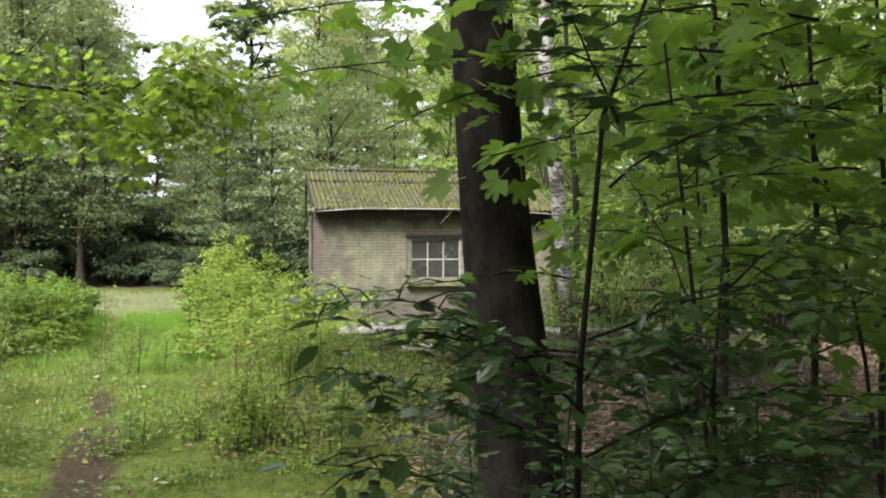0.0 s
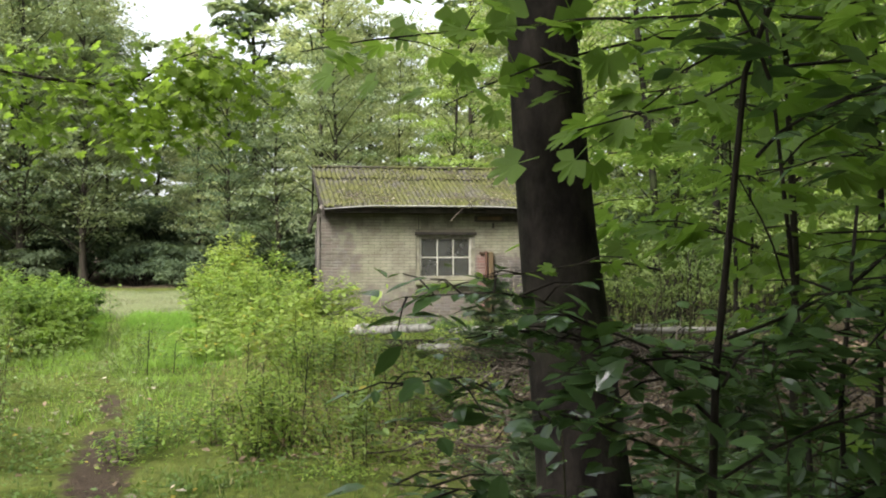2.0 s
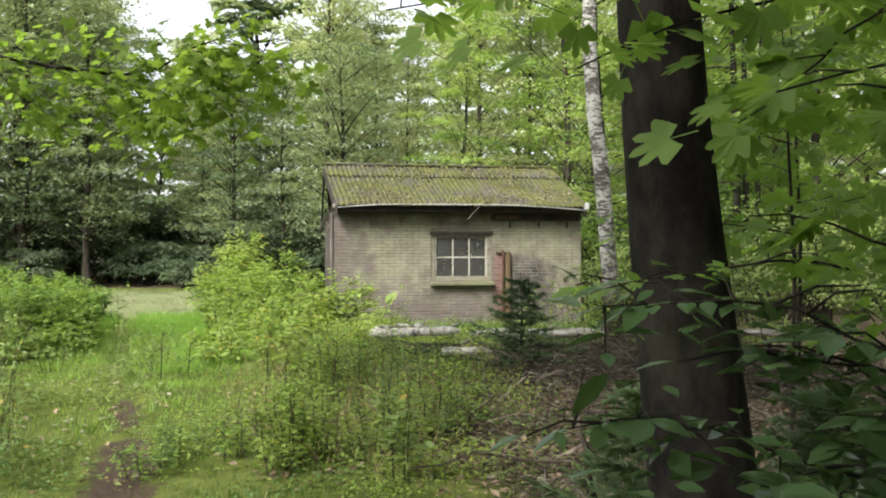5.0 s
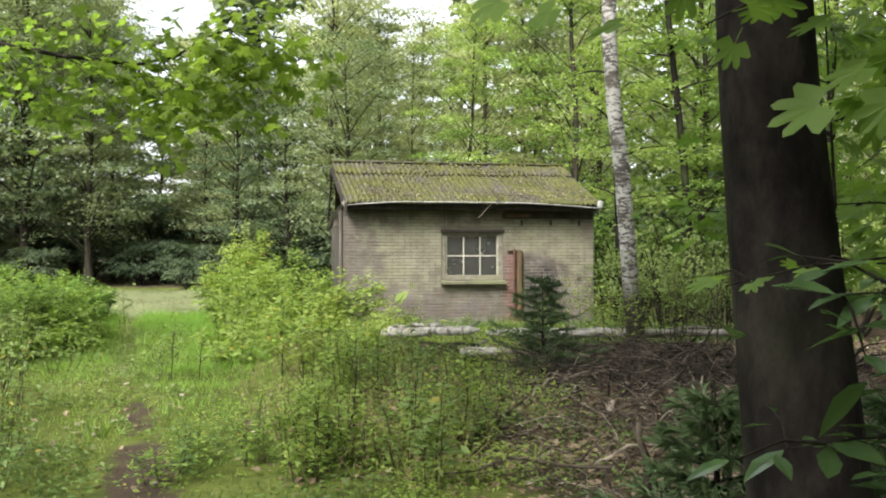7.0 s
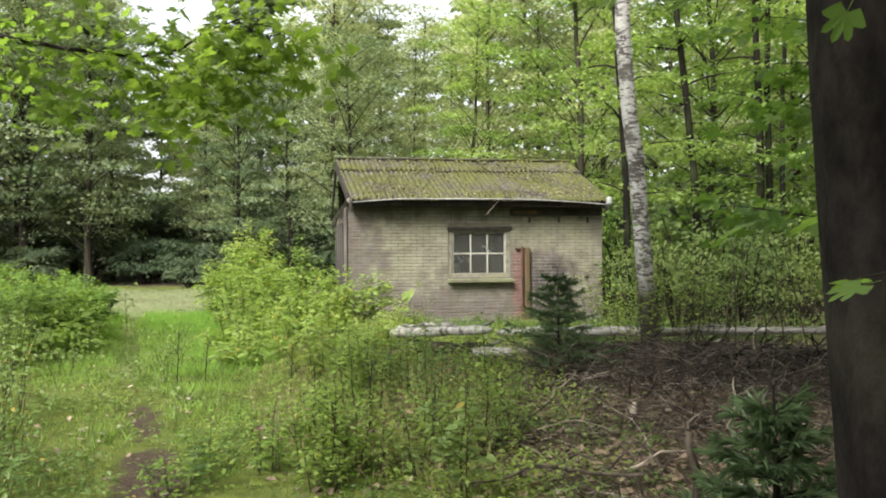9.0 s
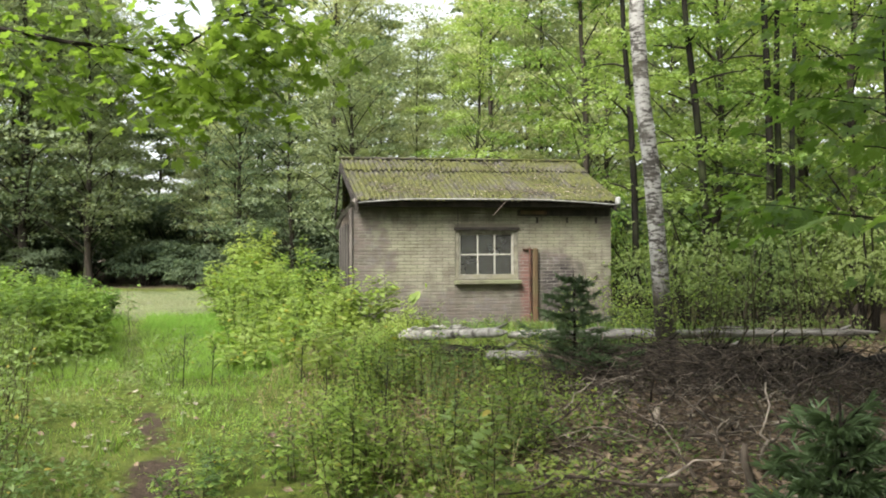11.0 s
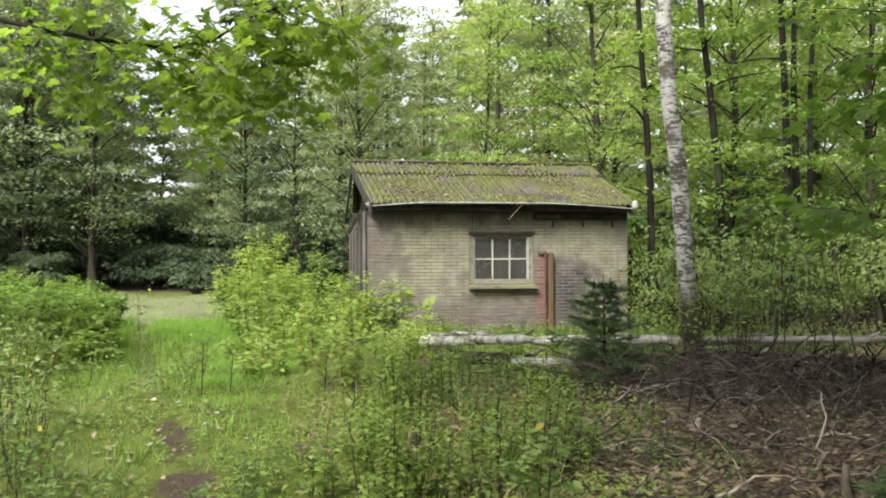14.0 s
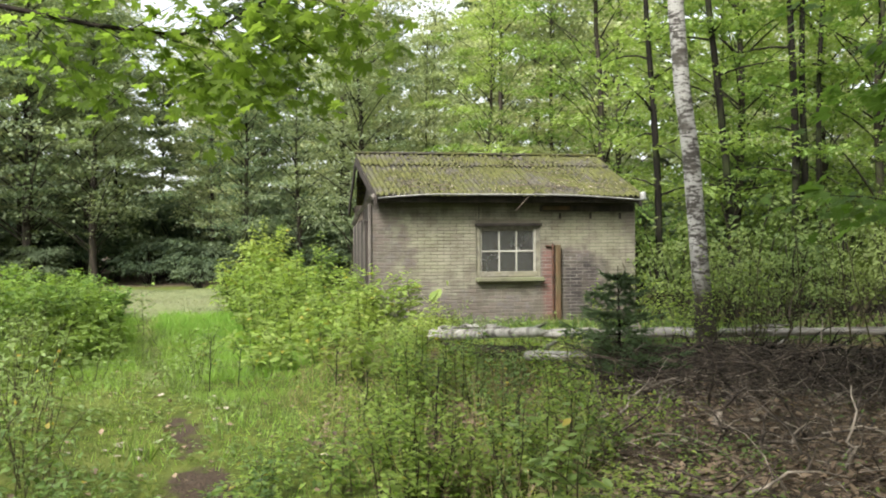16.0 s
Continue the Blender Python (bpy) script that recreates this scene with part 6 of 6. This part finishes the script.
for x, y, tall, base, spread, boughs in ((1.0, 3.0, 3.0, 0.9, 0.5, 9), (1.55, 3.5, 3.4, 0.8, 0.6, 11), (2.1, 4.0, 3.6, 0.8, 0.65, 12), (1.6, 2.5, 2.8, 0.9, 0.5, 9), (2.3, 3.1, 3.2, 0.7, 0.6, 11), (2.9, 4.8, 3.8, 0.6, 0.7, 14), (1.75, 5.7, 2.7, 1.1, 0.8, 9), (2.3, 6.9, 3.2, 1.1, 0.85, 11)):
    understory(x, y, tall, base, spread, boughs)

# the branch that hangs in from the left, from a maple outside the view
over = thing("overhanging_maple", pose(-6.6, 6.2, 0), "maple whose leafy bough hangs over the path", "tree")
part_of("trunk", Tubes().add([(0, 0, -0.1), (0.02, 0, 1.2), (0.05, 0.05, 2.6), (0.0, 0.1, 5), (0, 0, 7)], [0.2, 0.15, 0.13, 0.1, 0.03], 14, True, 0.05).mesh("trunk", BARK_MAPLE), over)
main = np.array([(0.05, 0.05, 3.1), (1.6, 0.1, 2.78), (2.8, 0.2, 2.58), (3.4, 0.3, 2.47), (3.9, 0.35, 2.42), (4.15, 0.4, 2.48), (4.35, 0.42, 2.62), (4.65, 0.4, 2.72)])
part_of("bough", Tubes().add(main, np.linspace(0.022, 0.004, 8), 7).mesh("bough", BARK_TWIG), over)
arms = [(main[i] + (main[i + 1] - main[i]) * f) for i in range(2, 7) for f in (0.0, 0.15, 0.3, 0.45, 0.6, 0.75, 0.9)]
P, D, N = [], [], []
for k, p in enumerate(arms):
    a = radians((-1 if k % 2 else 1) * rf.uniform(10, 75))
    n = rf.uniform(0.35, 0.75)
    q = p + [n * math.cos(a), 0.8 * n * math.sin(a), rf.uniform(-0.62, -0.15) if k % 5 else rf.uniform(0.05, 0.4)]
    if k % 3 == 0:
        leafy_twig(over, p, q, 0.003, 10, bough_leaf, 0.75, 0.12, 0.03)
    else:
        part_of("branch", Tubes().add(bend(p, q, 6, 0.04, 0.012), np.linspace(0.0035, 0.0012, 6), 5, False).mesh("branch", BARK_TWIG), over)
        m = 36
        w = 0.15 + 0.9 * rng.random((m, 1))
        P.append(p - [0, 0, 0.05] + (q - p) * w + rng.normal(0, 0.12, (m, 3)) * [1, 1, 0.7]), D.append(rng.normal(0, 1, (m, 3)) * [1, 1, 0.3] - [0, 0, 0.55]), N.append(up_normals(m, 0.4))
P, D, N = np.concatenate(P), np.concatenate(D), np.concatenate(N)
part_of("foliage", leaves("foliage", P, D, N, 0.13 * (0.6 + 0.6 * rng.random(len(P))), MAPLE, LEAF_BOUGH), over, "", "stuff")
P, D, N = [], [], []
for k in range(14):
    z = 3.6 + 3.6 * k / 14
    a = 1.8 + 2.6 * rng.random()
    out = np.array([math.cos(a), math.sin(a), 0])
    foot = np.array([0.02, 0.05, z - 0.6])
    tip = foot + out * (0.8 + 1.2 * rng.random()) * (1 - 0.012 * k) + [0, 0, 0.7]
    part_of("limb", Tubes().add(bend(foot, tip, 6, 0.1, 0.05), np.linspace(0.035, 0.006, 6), 5, False).mesh("limb", BARK_MAPLE), over)
    for q in (1.0, 0.65):
        p, d, n = spray_points(foot + (tip - foot) * q, out, 80, 0.8, 0.22)
        P.append(p), D.append(d), N.append(n)
P, D, N = np.concatenate(P), np.concatenate(D), np.concatenate(N)
part_of("crown", leaves("crown", P, D, N, 0.16 * (0.7 + 0.6 * rng.random(len(P))), DIAMOND, LEAF_BOUGH), over)


# ---- bricks of the front wall, one by one ----
def brick_mesh(k, long):
    q = random.Random(k)
    bm = bmesh.new()
    box_bm(0, long, 0, 0.05, 0, 0.041, 0, bm)
    bm.normal_update()
    face = [f for f in bm.faces if f.normal.y < -0.9]
    bmesh.ops.inset_region(bm, faces=face, thickness=0.005, depth=0.0)
    for v in bm.verts:
        edge = v.co.y < 0.001 and (v.co.x < 0.002 or v.co.x > long - 0.002 or v.co.z < 0.002 or v.co.z > 0.039)
        v.co.y += 0.004 if edge else q.uniform(-0.0015, 0.0015)
    me = bpy.data.meshes.new("brick")
    bm.to_mesh(me)
    bm.free()
    me.materials.append(BRICK)
    return me


whole = [brick_mesh(k, 0.179) for k in range(6)]
rb = random.Random(3)
rest = []
made = 0
for row in range(37):
    z = -0.06 + row * 0.05
    ends = [0.0, 0.093] if row % 2 else [0.0]
    while ends[-1] + 0.19 < LONG + 0.02:
        ends.append(ends[-1] + 0.19)
    if LONG - ends[-1] > 0.06:
        ends.append(LONG)
    ends[-1] = LONG
    cuts = []
    if z + 0.041 > 0.57 and z < WIN[3] + 0.042:
        cuts = [(WIN[0], WIN[1])]
    if z > 1.76:
        continue
    for a, b in zip(ends[:-1], ends[1:]):
        pieces = [(a, b)]
        for c0, c1 in cuts:
            pieces = [p for q0, q1 in pieces for p in ((q0, min(q1, c0)), (max(q0, c1), q1)) if p[1] - p[0] > 0.025]
        for q0, q1 in pieces:
            n, depth = q1 - q0 - 0.011, rb.uniform(-0.003, 0.003)
            if made < 300 and 0.2 < z < 1.5 and q0 > 0.6 and 0.175 < n < 0.183:
                ob = new("brick", whole[rb.randrange(6)])
                ob.location = (q0, depth, z)
                ob.parent = front
                made += 1
            else:
                rest.append((q0, n, z, depth))
v8 = np.array([(0, 0.004, 0), (1, 0.004, 0), (1, 0.004, 1), (0, 0.004, 1), (0.02, 0, 0.09), (0.98, 0, 0.09), (0.98, 0, 0.91), (0.02, 0, 0.91), (0, 0.04, 0), (1, 0.04, 0), (1, 0.04, 1), (0, 0.04, 1)])
f8 = np.array([(4, 5, 6, 7), (0, 1, 5, 4), (1, 2, 6, 5), (2, 3, 7, 6), (3, 0, 4, 7), (1, 0, 8, 9), (2, 1, 9, 10), (3, 2, 10, 11), (0, 3, 11, 8)])
rv, rfaces = [], []
for k, (u, n, z, d) in enumerate(rest):
    rv.append(v8 * [n, 1, 0.041] + [u, d, z])
    rfaces.append(f8 + 12 * k)
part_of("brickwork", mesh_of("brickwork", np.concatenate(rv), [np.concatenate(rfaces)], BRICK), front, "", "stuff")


# moss cushions and litter on the roof
def roof_point(u, v):
    share = (v + 0.32) / 2.16
    return np.array([u - 0.08 * share, v, EAVE_Z + (RIDGE_Z - EAVE_Z) * share])


mv, mf = [], []
for k in range(900):
    u = rng.uniform(0.1, 3.9)
    v = rng.uniform(-0.28, 1.8)
    u = 0.05 + (round((u - 0.05) / 0.0778) + 0.75) * 0.0778
    c = roof_point(min(u, 3.9), v) + [0, 0, -0.022 + (0.03 if v > 1.25 else 0)]
    ang = np.linspace(0, 2 * np.pi, 6, endpoint=False)
    r = rng.uniform(0.012, 0.034)
    ring = np.column_stack([np.cos(ang) * r, np.sin(ang) * r * rng.uniform(1, 2.6), np.sin(ang) * r * 0.36])
    top = ring * 0.55 + [0, 0, r * 0.8]
    mv.append(np.concatenate([ring, top, [[0, 0, r]]]) + c)
    j = np.arange(6)
    mf.append(np.concatenate([np.stack([j, (j + 1) % 6, 6 + (j + 1) % 6], -1), np.stack([j, 6 + (j + 1) % 6, 6 + j], -1), np.stack([6 + j, 6 + (j + 1) % 6, np.full(6, 12)], -1)]) + 13 * k)
part_of("moss", mesh_of("moss", np.concatenate(mv), [np.concatenate(mf)], MOSS, True), roof, "yellow-green moss cushions", "stuff")
t = Tubes()
for k in range(60):
    u, v = rng.uniform(0.3, 3.8), rng.uniform(-0.25, 1.6)
    if k < 26:
        u, v = rng.uniform(0.4, 1.2) if k % 2 else rng.uniform(2.0, 2.6), rng.uniform(-0.28, 0.1)
    a, n = rng.normal(0, 0.6), rng.uniform(0.1, 0.45)
    p, q = roof_point(u, v), roof_point(min(u + n * math.cos(a), 3.95), max(v + n * math.sin(a), -0.3))
    t.add(bend(p + [0, 0, 0.02], q + [0, 0, 0.03], 4, 0.01, 0.01), np.linspace(0.006, 0.003, 4), 3, False)
t.add([(2.02, -0.34, 1.6), (2.2, -0.36, 1.8), (2.5, -0.1, 1.97)], [0.004, 0.008, 0.006], 5)
part_of("twig_litter", t.mesh("twig_litter", DEADWOOD), roof, "fallen grey twigs on the roof", "stuff")
P = np.array([roof_point(rng.uniform(0.1, 3.88), rng.uniform(-0.3, 1.8)) + [0, 0, 0.022] for k in range(420)] + [roof_point(u, rng.uniform(-0.3, 0.25)) + [0, 0, 0.025] for u in np.concatenate([rng.uniform(0.3, 1.2, 90), rng.uniform(2.6, 3.85, 160)])])
P[:, 2] += np.where(P[:, 1] > 1.2, 0.03, 0.0)
part_of("leaf_litter", leaves("leaf_litter", P, rng.normal(0, 1, (len(P), 3)) * [1, 1, 0.3], up_normals(len(P), 0.5), 0.03 * rng.uniform(0.5, 1.3, len(P)), DIAMOND, PALE_LEAF), roof, "pale leaf litter on the moss", "stuff")
